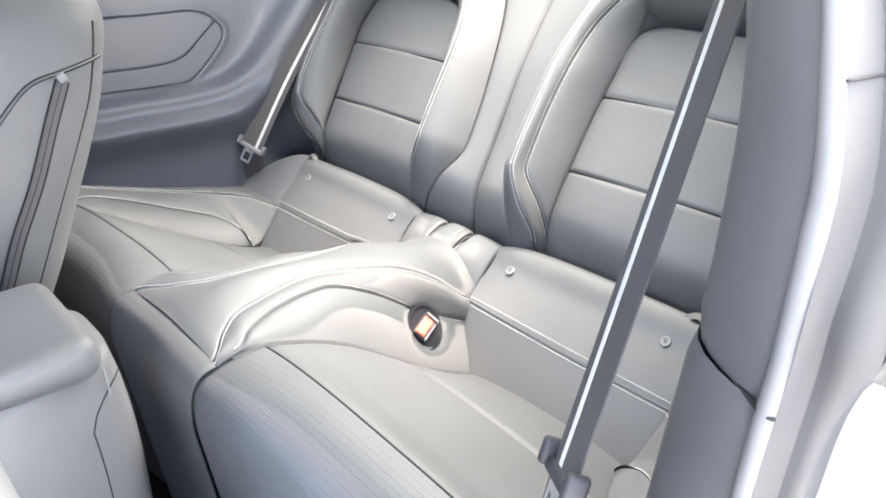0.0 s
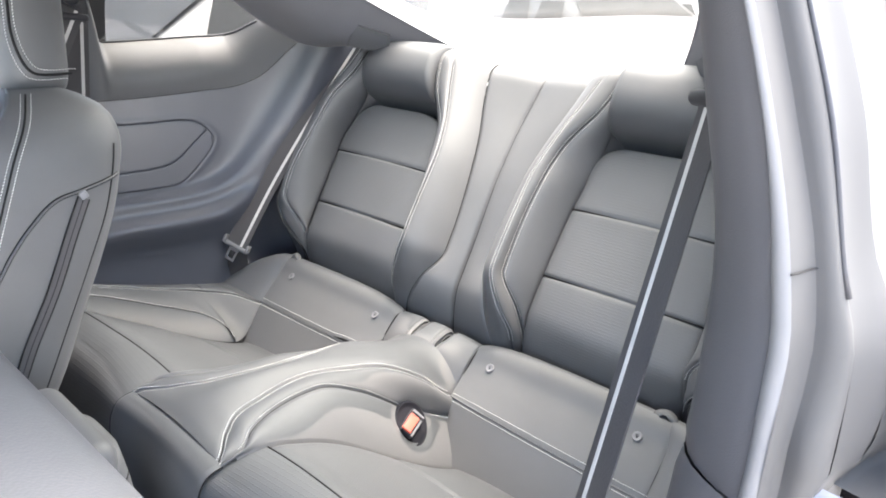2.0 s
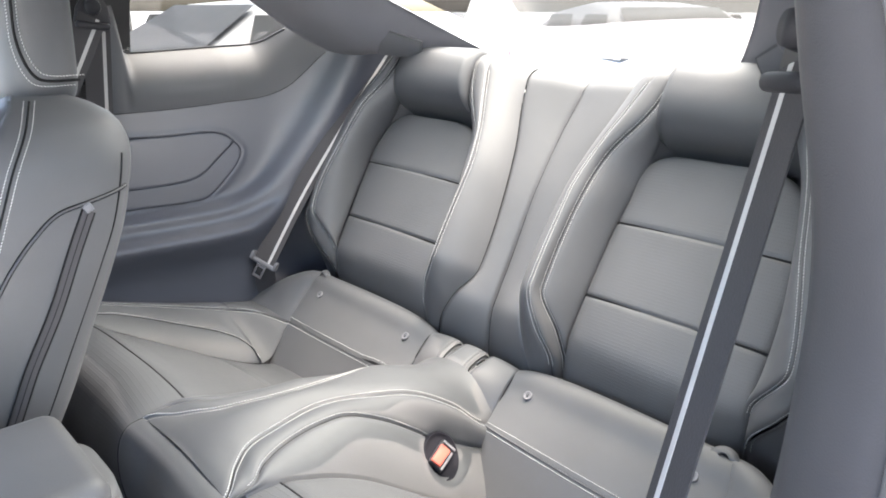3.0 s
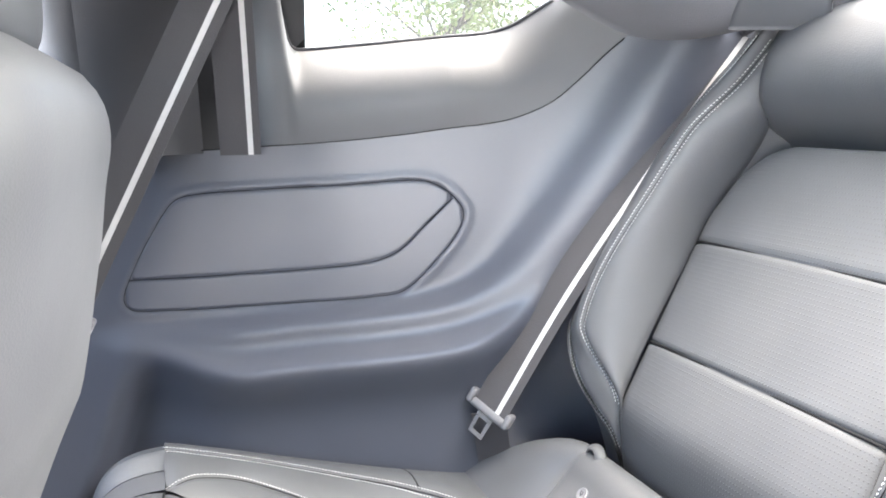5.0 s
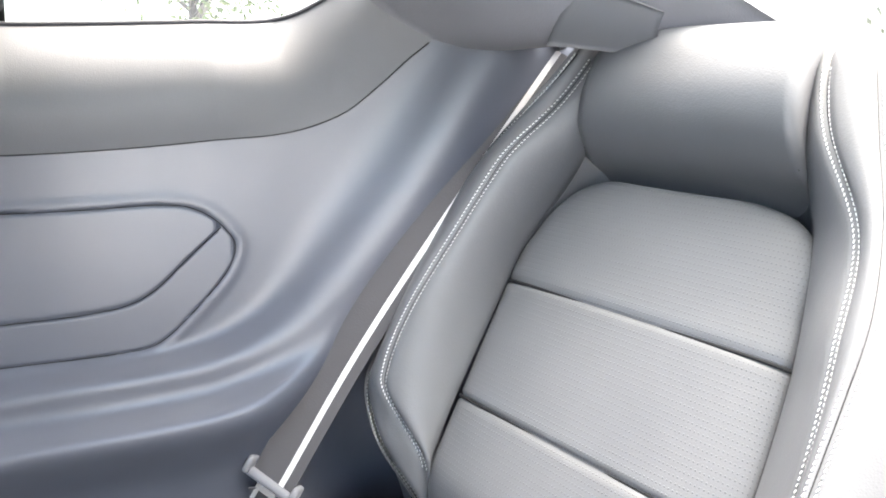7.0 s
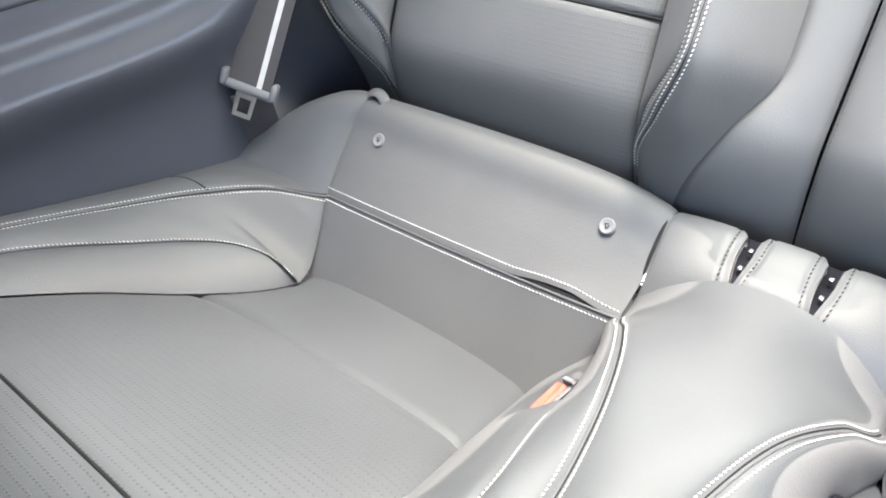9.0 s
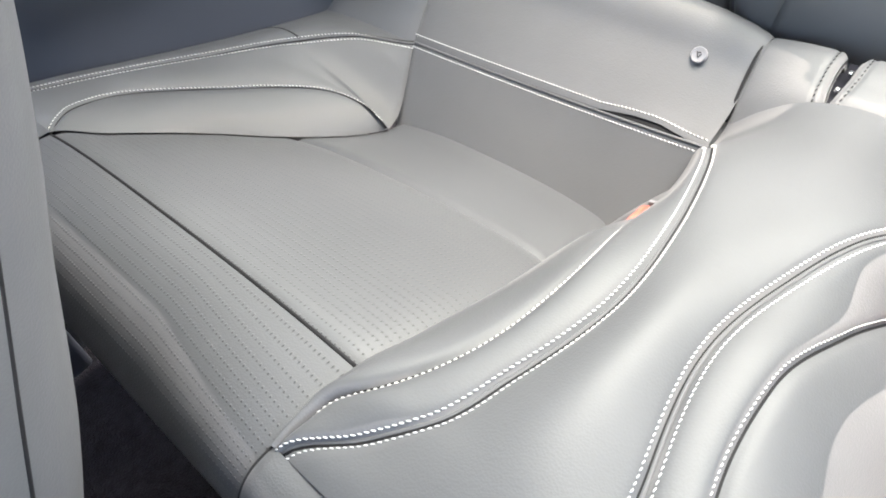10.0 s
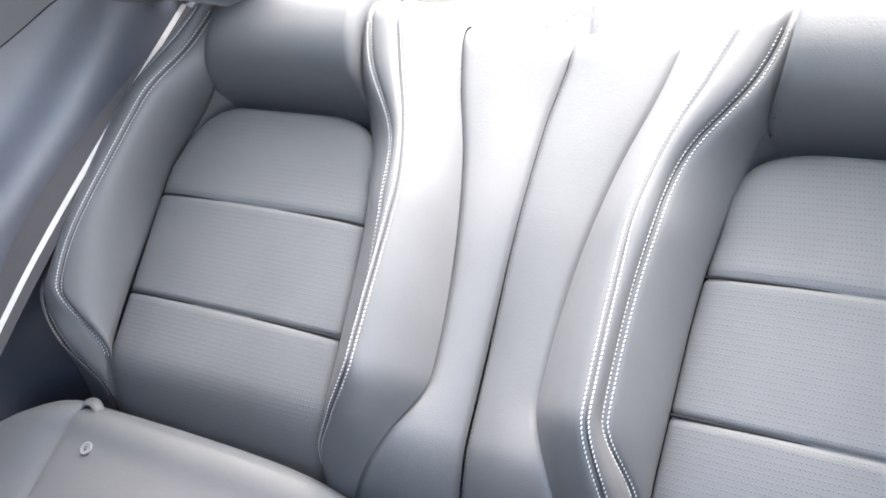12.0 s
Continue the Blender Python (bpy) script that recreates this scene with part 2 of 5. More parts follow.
def padded(P, up, bulge=0.003, dip=0.003, reach=0.004, sides=(1, 1, 0, 0)):
    """Pillowed leather: the middle swells by bulge, seamed edges (first column, last column, first row, last row) dip."""
    n = surface_normals(P, up)
    w = np.concatenate([np.zeros((P.shape[0], 1)), np.cumsum(np.linalg.norm(np.diff(P, axis=1), axis=-1), 1)], 1)
    l = np.concatenate([np.zeros((1, P.shape[1])), np.cumsum(np.linalg.norm(np.diff(P, axis=0), axis=-1), 0)], 0)
    s = w / (w[:, -1:] + 1e-9)
    off = bulge * (1 - (2 * s - 1) ** 2)
    for use, dist in zip(sides, (w, w[:, -1:] - w, l, l[-1:] - l)):
        if use:
            off = off - dip * np.exp(-((dist / reach) ** 2))
    return P + n * off[..., None]


def prism_faces(n, rings):
    return [(r * n + i, r * n + (i + 1) % n, (r + 1) * n + (i + 1) % n, (r + 1) * n + i) for r in range(rings - 1) for i in range(n)]


def sweep(name, path, profile, normal, material, parent, label="", smooth=True, caps=True):
    """A closed profile [(across, out)] swept along a path; normal: one vector or one for each point."""
    path = np.asarray(path, float)
    t = np.gradient(path, axis=0)
    t /= np.linalg.norm(t, axis=1)[:, None] + 1e-12
    nrm = np.broadcast_to(np.asarray(normal, float), path.shape)
    side = np.cross(t, nrm)
    side /= np.linalg.norm(side, axis=1)[:, None] + 1e-12
    nrm = np.cross(side, t)
    prof = np.asarray(profile, float)
    V = path[:, None] + side[:, None] * prof[None, :, :1] + nrm[:, None] * prof[None, :, 1:]
    k = len(prof)
    faces = prism_faces(k, len(path))
    if caps:
        faces += [tuple(range(k))[::-1], tuple((len(path) - 1) * k + i for i in range(k))]
    return link_mesh(name, V.reshape(-1, 3), faces, material, parent, label, smooth)


def ring(r, n=8, squash=1.0):
    return [(r * math.cos(2 * math.pi * i / n), r * squash * math.sin(2 * math.pi * i / n)) for i in range(n)]


# slim strip along a seam, with the crease's shade put into its colour
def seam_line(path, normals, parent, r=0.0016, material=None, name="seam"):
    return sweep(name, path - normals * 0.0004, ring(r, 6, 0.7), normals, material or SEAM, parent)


def piped_seam(path, normals, parent):
    """A slim leather welt on a dark-coloured strip that stands in for its shaded groove."""
    seam_line(path, normals, parent, 0.0027)
    sweep("piping", path + normals * 0.0012, ring(0.0013, 8), normals, LEATHER, parent)


def resample(path, normals, step):
    s = np.concatenate([[0], np.cumsum(np.linalg.norm(np.diff(path, axis=0), axis=1))])
    q = np.arange(0, s[-1], step)
    f = lambda a: np.stack([np.interp(q, s, a[:, i]) for i in range(3)], 1)
    return f(path), f(normals)


def stitching(rows, parent, pitch=0.0039, length=0.0033, r=0.00050, lift=0.0003, label="pale contrast stitching", thread=None):
    """Rows of (path, normals): one slim thread bead for each stitch, slightly slanted."""
    verts, faces = [], []
    for path, normals in rows:
        p, n = resample(np.asarray(path), np.asarray(normals), pitch)
        if len(p) < 3:
            continue
        t = np.gradient(p, axis=0)
        t /= np.linalg.norm(t, axis=1)[:, None]
        side = np.cross(t, n)
        side /= np.linalg.norm(side, axis=1)[:, None] + 1e-12
        for a, tt, nn, ss in zip(p, t, n, side):
            c = a + nn * lift
            d = tt * length / 2 + ss * 0.0005
            b = len(verts)
            verts += [c - d - nn * 0.0006, c + d - nn * 0.0006]
            for e in (-0.45, 0.45):
                verts += [c + d * e + ss * r, c + d * e + nn * r, c + d * e - ss * r, c + d * e - nn * r]
            for i in range(4):
                j = (i + 1) % 4
                faces += [(b, b + 2 + j, b + 2 + i), (b + 2 + i, b + 2 + j, b + 6 + j, b + 6 + i), (b + 1, b + 6 + i, b + 6 + j)]
    return link_mesh("stitching", verts, faces, thread or THREAD, parent, label, True, None, "stuff")


def edge_rows(P, up, column, inset):
    """A line on a sheet, inset metres from its first (0) or last (-1) column, with the normals there."""
    n = surface_normals(P, up)
    if column == 0:
        Q, N = P, n
    else:
        Q, N = P[:, ::-1], n[:, ::-1]
    w = np.concatenate([np.zeros((Q.shape[0], 1)), np.cumsum(np.linalg.norm(np.diff(Q, axis=1), axis=-1), 1)], 1)
    pts = np.array([[np.interp(min(inset, w[r, -1] * 0.8), w[r], Q[r, :, i]) for i in range(3)] for r in range(len(Q))])
    nn = np.array([[np.interp(inset, w[r], N[r, :, i]) for i in range(3)] for r in range(len(Q))])
    return pts, nn


def rounded_box(size, bevel, at=(0, 0, 0), turn=None, segments=3):
    bm = bmesh.new()
    bmesh.ops.create_cube(bm, size=1.0)
    bmesh.ops.scale(bm, vec=size, verts=bm.verts)
    if bevel:
        bmesh.ops.bevel(bm, geom=list(bm.edges), offset=bevel, segments=segments, profile=0.5, affect="EDGES")
    m = Matrix.Translation(at) @ (turn.to_4x4() if turn is not None else Matrix())
    bmesh.ops.transform(bm, matrix=m, verts=bm.verts)
    return bm


def plate(name, outline, thick, frame_m, material, parent, label="", bevel=0.0, smooth=False):
    """A flat outline [(a, b)] given depth along the third axis of frame_m."""
    bm = bmesh.new()
    vs = [bm.verts.new((a, b, 0)) for a, b in outline]
    f = bm.faces.new(vs)
    got = bmesh.ops.extrude_face_region(bm, geom=[f])
    up = [v for v in got["geom"] if isinstance(v, bmesh.types.BMVert)]
    bmesh.ops.translate(bm, vec=(0, 0, thick), verts=up)
    bmesh.ops.recalc_face_normals(bm, faces=bm.faces)
    if bevel:
        bmesh.ops.bevel(bm, geom=[e for e in bm.edges if all(abs(v.co.z - thick) < 1e-6 for v in e.verts)], offset=bevel, segments=2, affect="EDGES")
    bmesh.ops.transform(bm, matrix=frame_m, verts=bm.verts)
    return part(name, bm, material, parent, label, smooth)


def mirrored(P, side):
    """Points of the far seat (x below zero) as they are for side -1, mirrored across the car's middle for side 1."""
    Q = np.array(P, float)
    if side > 0:
        Q[..., 0] *= -1
    return Q


# ---- rear backrests ----
LEAN_UP = np.array([0, 0.485, 0.875])
LEAN_OUT = np.array([0, -0.875, 0.485])
BACK_FOOT = np.array([0, 0.66, 0.50])


def back_place(u, v, w):
    """Places on a backrest: across the car, up along the back, out of it; the top rolls over backwards."""
    u, v, w = np.broadcast_arrays(np.asarray(u, float), np.asarray(v, float), np.asarray(w, float))
    top, r = 0.50, 0.045
    e = np.maximum(v - top, 0)
    a = np.minimum(e / r, 1.75)
    rest = np.maximum(e - 1.75 * r, 0)
    vv = np.where(e > 0, top + r * np.sin(a) - rest * 0.3, v)
    ww = np.where(e > 0, w - r * (1 - np.cos(a)) - rest, w)
    ww = ww - 0.042 * (np.clip(0.10 - v, 0, 0.2) / 0.10) ** 1.5
    P = BACK_FOOT + vv[..., None] * LEAN_UP + ww[..., None] * LEAN_OUT
    P[..., 0] = u
    return P


BV = [-0.06, 0.05, 0.09, 0.15, 0.30, 0.38, 0.45, 0.62]
BACK_KNOTS = {
    "side_rear": ([-0.52, -0.53, -0.54, -0.545, -0.505, -0.475, -0.445, -0.43], [-0.10, -0.10, -0.10, -0.10, -0.10, -0.09, -0.08, -0.08]),
    "side": ([-0.5068, -0.5289, -0.5474, -0.5573, -0.5108, -0.4748, -0.4395, -0.42], [-0.03, -0.012, 0.008, 0.025, 0.035, 0.040, 0.045, 0.04]),
    "outer_a": ([-0.4525, -0.4620, -0.502, -0.539, -0.535, -0.500, -0.4456, -0.402], [-0.0177, 0.012, 0.045, 0.062, 0.060, 0.074, 0.088, 0.075]),
    "outer_b": ([-0.4505, -0.4530, -0.4560, -0.5024, -0.4732, -0.4534, -0.4265, -0.393], [-0.012, 0.0075, 0.021, 0.0731, 0.090, 0.090, 0.0765, 0.066]),
    "insert_l": ([-0.450, -0.452, -0.454, -0.455, -0.456, -0.437, -0.405, -0.394], [-0.010, 0.006, 0.014, 0.019, 0.013, 0.012, 0.036, 0.055]),
    "insert_r": ([-0.15, -0.160, -0.162, -0.165, -0.176, -0.192, -0.212, -0.222], [-0.004, 0.002, 0.005, 0.007, 0.006, 0.008, 0.032, 0.050]),
    "inner_b": ([-0.152, -0.1585, -0.1503, -0.1211, -0.1301, -0.1458, -0.1883, -0.222], [-0.008, -0.0002, 0.0192, 0.0607, 0.0627, 0.0564, 0.0564, 0.057]),
    "inner_a": ([-0.148, -0.1485, -0.129, -0.1082, -0.1102, -0.1256, -0.1514, -0.212], [0.0, 0.0293, 0.0556, 0.0814, 0.0732, 0.0666, 0.0624, 0.055]),
    "inner_edge": ([-0.1328, -0.0972, -0.078, -0.0531, -0.065, -0.0812, -0.1021, -0.135], [-0.0088, 0.0331, 0.0295, 0.0171, 0.0144, 0.0112, 0.0100, 0.004]),
    "centre": ([0, 0, 0, 0, 0, 0, 0, 0], [-0.005, -0.004, -0.003, -0.003, 0.004, 0.0, -0.006, -0.012]),
}
KNOT_NAMES = list(BACK_KNOTS)


def back_knot(name, v):
    u, w = BACK_KNOTS[name]
    return table(v, BV, u), table(v, BV, w)


def backrest(side, label):
    root = thing("rear_bucket_seat", label, "car seat", (side * 0.29, 0.72, 0.5), "rear backrests")
    v = np.linspace(-0.06, 0.64, 110)
    K = np.stack([back_place(*(lambda k: (k[0], v, k[1]))(back_knot(n, v))) for n in KNOT_NAMES], 1)
    # the joint between the two seats lies a little to the far side of the middle
    K[:, -1, 0] = side * table(v, [-0.06, 0.20, 0.42, 0.50, 0.64], [0.012, 0.010, 0.006, -0.002, -0.004])
    K = mirrored(K, side)
    up = LEAN_OUT
    rows = []
    spec = [("side_cover", 0, 0.002, (0, 1), 7, (True, True)), ("outer_side", 1, 0.003, (0, 1), 13, (True, True)), ("outer_piping_strip", 2, 0.001, (1, 1), 9, (True, True)),
            ("outer_bolster", 3, 0.006, (1, 1), 19, (True, False)), ("inner_bolster", 5, 0.003, (1, 1), 15, (False, True)),
            ("inner_piping_strip", 6, 0.001, (1, 1), 9, (True, True)), ("inner_side", 7, 0.006, (1, 0), 17, (True, False)), ("centre_panel", 8, 0.004, (1, 1), 19, (False, False))]
    sheets = {}
    for name, seg, bulge, ends, ns, softness in spec:
        flat = across(K, seg, ns, softness)
        u = up if name != "side_cover" else (-1 if side < 0 else 1, 0, 0)
        P = padded(flat, u, bulge, 0.0032, 0.0032, (ends[0], ends[1], 0, 0))
        sheets[name] = (P, u)
        sheet(name, P, LEATHER, root, u)
    # double rows of stitches along the bolsters
    lo, hi = 16, 88
    for name, col in (("outer_side", -1), ("outer_piping_strip", 0), ("outer_piping_strip", -1), ("outer_bolster", 0), ("inner_bolster", -1), ("inner_piping_strip", 0), ("inner_piping_strip", -1), ("inner_side", 0)):
        P, u = sheets[name]
        first = 23 if name == "outer_bolster" or (name, col) == ("outer_piping_strip", -1) else lo
        p, n = edge_rows(P, u, col, 0.0042)
        rows.append((p[first:hi], n[first:hi]))
        if "strip" in name:
            q, n = edge_rows(P, u, col, 0.0)
            seam_line(q[lo - 4:hi], n[lo - 4:hi], root, 0.0010)
    stitching(rows, root)
    if side > 0:
        p, n = edge_rows(*sheets["centre_panel"], -1, 0.0055)
        stitching([(p[lo:96], n[lo:96])], root, 0.0046, 0.0040, label="grey stitching along the joint", thread=LEATHER)
    # pad panels between the bolsters
    bounds = [(-0.05, 0.165, "lower_pad"), (0.165, 0.287, "middle_pad"), (0.287, 0.402, "upper_pad")]
    for v0, v1, name in bounds:
        t = np.linspace(0, 1, 34)
        vv = v0 + (v1 - v0) * (0.5 - 0.5 * np.cos(np.pi * t)) if name != "upper_pad" else v0 + (v1 - v0) * np.sin(np.pi / 2 * t)
        ul, wl = back_knot("insert_l", np.minimum(vv, 0.34))
        ur, wr = back_knot("insert_r", np.minimum(vv, 0.34))
        ul, ur = ul - 0.004, ur + 0.004
        if name == "upper_pad":
            k = np.clip((vv - 0.325) / (v1 - 0.3249), 0, 1)
            shrink = (1 - k**2.4) ** (1 / 2.4)
            mid = 0.5 * (ul + ur) + 0.012 * k
            hw = 0.5 * (ur - ul) * (0.52 + 0.48 * shrink)
            ul, ur = mid - hw, mid + hw
        s = 0.5 - 0.5 * np.cos(np.pi * np.linspace(0, 1, 40))
        U = ul[:, None] + (ur - ul)[:, None] * s
        base = (np.minimum(wl, 0.012)[:, None] * (1 - s) + np.minimum(wr, 0.012)[:, None] * s)
        W = base + 0.006 + 0.006 * (1 - (2 * s - 1) ** 4) - 0.008 * np.abs(2 * s - 1) ** 20
        P = mirrored(back_place(U, vv[:, None] * np.ones_like(U), W), side)
        P = padded(P, up, 0.004, 0.0028, 0.003, (1, 1, 1, 1))
        sheet(name, P, PERF_FINE, root, up, "perforated leather pad", 0.0 if name == "upper_pad" else 0.008)
        if name != "upper_pad":
            q = mirrored(back_place(U[-1], np.full(40, v1), W[-1] + 0.0005), side)
            seam_line(q, np.broadcast_to(up, q.shape), root, 0.0014)
    # leather behind the rounded upper corners of the pads
    vv = np.linspace(0.30, 0.45, 24)
    ul, wl = back_knot("insert_l", vv)
    ur, wr = back_knot("insert_r", vv)
    s = np.linspace(0, 1, 30)
    sheet("pad_surround", mirrored(back_place((ul - 0.003)[:, None] + (ur - ul + 0.006)[:, None] * s, vv[:, None] + 0 * s, (wl - 0.001)[:, None] * (1 - s) + (wr - 0.001)[:, None] * s - 0.040 * (1 - np.abs(2 * s - 1) ** 9)), side), LEATHER, root, up)
    # padded roll across the top, above the pads
    prof = curve3([(0.36, -0.050), (0.403, -0.034), (0.417, -0.006), (0.425, 0.030), (0.440, 0.058), (0.466, 0.075), (0.50, 0.079), (0.62, 0.074)], 46)
    vv, ww = prof[:, 0], prof[:, 1]
    ul, _ = back_knot("insert_l", np.maximum(vv, 0.36))
    ur, _ = back_knot("insert_r", np.maximum(vv, 0.36))
    s = np.linspace(0, 1, 25)
    s = np.concatenate([[0, 0], s, [1, 1]])
    down = np.concatenate([[0.06, 0.02], np.zeros(25), [0.02, 0.06]])
    U = (ul - 0.004)[:, None] + (ur - ul + 0.008)[:, None] * s
    P = mirrored(back_place(U, vv[:, None] * np.ones_like(U), ww[:, None] + 0.004 * (1 - (2 * s - 1) ** 6) - down), side)
    sheet("headrest_roll", P, LEATHER, root, up)
    for a in ("insert_l", "insert_r"):
        tv = np.linspace(0.40, 0.60, 30)
        uu, _ = back_knot(a, tv)
        q = mirrored(back_place(uu, tv, np.interp(tv, vv, ww) - 0.001), side)
        seam_line(q, np.broadcast_to(up, q.shape), root, 0.0014)
    # carpeted rear of the backrest closes it
    s = np.linspace(0, 1, 12)
    vb = np.linspace(-0.06, 0.52, 14)
    ua, _ = back_knot("side_rear", vb)
    U = ua[:, None] * (1 - s)
    P = mirrored(back_place(U, np.minimum(vb, 0.5)[:, None] * np.ones_like(U), np.full_like(U, -0.095)), side)
    sheet("rear_board", P, CARPET, root, -up)
    return root


# ---- rear cushions and the hump between them ----
CY = [0.10, 0.14, 0.175, 0.20, 0.25, 0.33, 0.40, 0.48, 0.53, 0.58, 0.645]
CUSH_KNOTS = {
    "panel_edge": ([-0.735, -0.735, -0.735, -0.735, -0.730, -0.712, -0.694, -0.672, -0.656, -0.64, -0.625], [0.500, 0.506, 0.505, 0.502, 0.492, 0.4745, 0.462, 0.448, 0.4445, 0.450, 0.475]),
    "rim": ([-0.69, -0.685, -0.680, -0.675, -0.664, -0.645, -0.6178, -0.5707, -0.5214, -0.4623, -0.4436], [0.505, 0.520, 0.523, 0.524, 0.515, 0.495, 0.4796, 0.4675, 0.4616, 0.4432, 0.4456]),
    "bolster_top": ([-0.66, -0.655, -0.648, -0.642, -0.633, -0.612, -0.588, -0.540, -0.4582, -0.4314, -0.428], [0.49, 0.508, 0.512, 0.512, 0.503, 0.480, 0.4493, 0.4104, 0.3815, 0.3546, 0.3202]),
    "pad_l": ([-0.60, -0.598, -0.592, -0.588, -0.582, -0.5535, -0.502, -0.4597, -0.453, -0.452, -0.452], [0.47, 0.50, 0.512, 0.516, 0.486, 0.443, 0.412, 0.382, 0.3692, 0.3453, 0.3101]),
    "pad_r": ([-0.125, -0.125, -0.125, -0.1243, -0.121, -0.1253, -0.1424, -0.1583, -0.1635, -0.1658, -0.1648], [0.508, 0.540, 0.5455, 0.5451, 0.5289, 0.4897, 0.4419, 0.3903, 0.3663, 0.3405, 0.3099]),
    "inner_line": ([-0.122, -0.1215, -0.118, -0.0986, -0.0741, -0.0637, -0.0751, -0.0912, -0.104, -0.1186, -0.1223], [0.510, 0.5415, 0.5490, 0.5553, 0.5539, 0.5506, 0.5227, 0.467, 0.4383, 0.4146, 0.4001]),
    "hump_line": ([-0.119, -0.1165, -0.080, -0.0594, -0.0425, -0.0282, -0.0375, -0.0601, -0.0816, -0.1045, -0.0926], [0.512, 0.543, 0.5535, 0.5578, 0.5573, 0.555, 0.5451, 0.5261, 0.4965, 0.4565, 0.5219]),
}


def cushion_knot(name, y):
    x, z = CUSH_KNOTS[name]
    return np.stack([table(y, CY, x), np.asarray(y, float), table(y, CY, z)], -1)


def roll_front(p, radius, drop, n_arc=22, n_down=8, height=0.0, full=2.8):
    """Points that roll forward from p and run down to the floor: a soft, full front edge."""
    a = np.linspace(0, np.pi / 2, n_arc)
    arc = p + np.stack([0 * a, -radius * np.sin(a) ** (2 / full), -(height or radius * 1.15) * (1 - np.cos(a) ** (2 / full))], -1)
    d = np.linspace(0, 1, n_down)[1:, None]
    down = arc[-1] + d * np.array([0, 0.035, -drop])
    return np.concatenate([down[::-1], arc[::-1]])


def rear_cushion(side, label):
    root = thing("rear_seat_cushion", label, "car seat", (side * 0.34, 0.2, 0.0), "rear seat cushions")
    up = np.array([0, -0.1, 1.0])
    y = np.linspace(0.205, 0.575, 141)
    names = ["panel_edge", "rim", "bolster_top", "pad_l"]
    # the seam over the bolster runs level, then curls down to the rear corner of the pad and up beside the riser
    arc = curve3([(-0.598, 0.208, 0.508), (-0.6043, 0.2227, 0.5125), (-0.6164, 0.2432, 0.509), (-0.6235, 0.286, 0.494), (-0.6054, 0.3355, 0.476), (-0.5746, 0.3832, 0.460), (-0.5417, 0.4322, 0.444), (-0.5085, 0.4671, 0.430), (-0.4798, 0.487, 0.412), (-0.456, 0.492, 0.394), (-0.450, 0.495, 0.381)], 106)
    climb = curve3([(-0.450, 0.495, 0.381), (-0.456, 0.518, 0.385), (-0.463, 0.545, 0.411), (-0.4685, 0.571, 0.441)], 36)[1:]
    foot = cushion_knot("pad_l", np.linspace(0.205, 0.50, 106))
    foot[-14:] += (arc[-1] - foot[-1]) * (np.linspace(0, 1, 14) ** 2)[:, None]
    K = np.stack([cushion_knot("panel_edge", y), cushion_knot("rim", y), np.concatenate([arc, climb]), np.concatenate([foot, climb])], 1)
    K = mirrored(K, side)
    end = 105
    rows = []
    for name, seg, bulge, ns, ends in (("outer_rim", 0, 0.004, 13, (0, 1)), ("outer_bolster", 1, 0.003, 19, (1, 1)), ("bolster_face", 2, 0.005, 17, (1, 0))):
        flat = across(K if seg != 2 else K[:end + 1], seg, ns, (seg == 0, seg == 0))
        wide = np.linalg.norm(flat[:, -1] - flat[:, 0], axis=-1)[:, None]
        P = padded(flat, up, bulge * np.clip(wide / 0.06, 0, 1) ** 1.5, 0.0018, 0.0032, (*ends, 0, 0))
        sheet(name, P, LEATHER, root, up)
        if name == "outer_rim":
            rows.append(edge_rows(P, up, -1, 0.006))
            r = int(np.searchsorted(y, 0.487))
            seam_line(P[r], surface_normals(P, up)[r], root, 0.0013)
        if name == "outer_bolster":
            rows.append(edge_rows(P, up, 0, 0.006))
            p, n = edge_rows(P, up, -1, 0.005)
            rows.append((p[:end], n[:end]))
            q, n = edge_rows(P, up, 0, 0.0)
            piped_seam(q, n, root)
            q, n = edge_rows(P, up, -1, 0.0)
            seam_line(q[:end], n[:end], root)
    stitching(rows, root)
    # leather ear that climbs beside the riser towards the belt
    inner = curve3([(-0.468, 0.567, 0.440), (-0.470, 0.600, 0.477), (-0.467, 0.626, 0.504), (-0.460, 0.642, 0.526), (-0.455, 0.656, 0.534), (-0.455, 0.669, 0.524), (-0.455, 0.678, 0.49)], 30)
    outer = curve3([(-0.643, 0.567, 0.4475), (-0.618, 0.583, 0.461), (-0.590, 0.597, 0.480), (-0.567, 0.612, 0.499), (-0.536, 0.637, 0.517), (-0.513, 0.655, 0.518), (-0.505, 0.668, 0.508), (-0.50, 0.68, 0.48)], 30)
    s = np.linspace(0, 1, 20)[:, None]
    P = mirrored(outer[:, None] * (1 - s) + inner[:, None] * s, side)
    P = padded(P, up, 0.007, 0.003, 0.004, (0, 1, 0, 0))
    sheet("rear_ear", P, LEATHER, root, up)
    # main pad in two cushions, parted by a soft crease
    for name, ya, yb, mat_ in (("seat_pad", 0.205, 0.405, PERF), ("rear_seat_pad", 0.405, 0.56, LEATHER)):
        t = np.linspace(0, 1, 40)
        yy = ya + (yb - ya) * t
        A, B = cushion_knot("pad_l", yy), cushion_knot("pad_r", yy)
        s = np.linspace(0, 1, 46)
        A, B = A + np.array([-0.007, 0, -0.004]), B + np.array([0.005, 0, -0.003])
        P = A[:, None] * (1 - s[:, None]) + B[:, None] * s[:, None]
        swell = 0.016 * (1 - np.abs(2 * s - 1) ** 3)[None, :] * np.ones((40, 1))
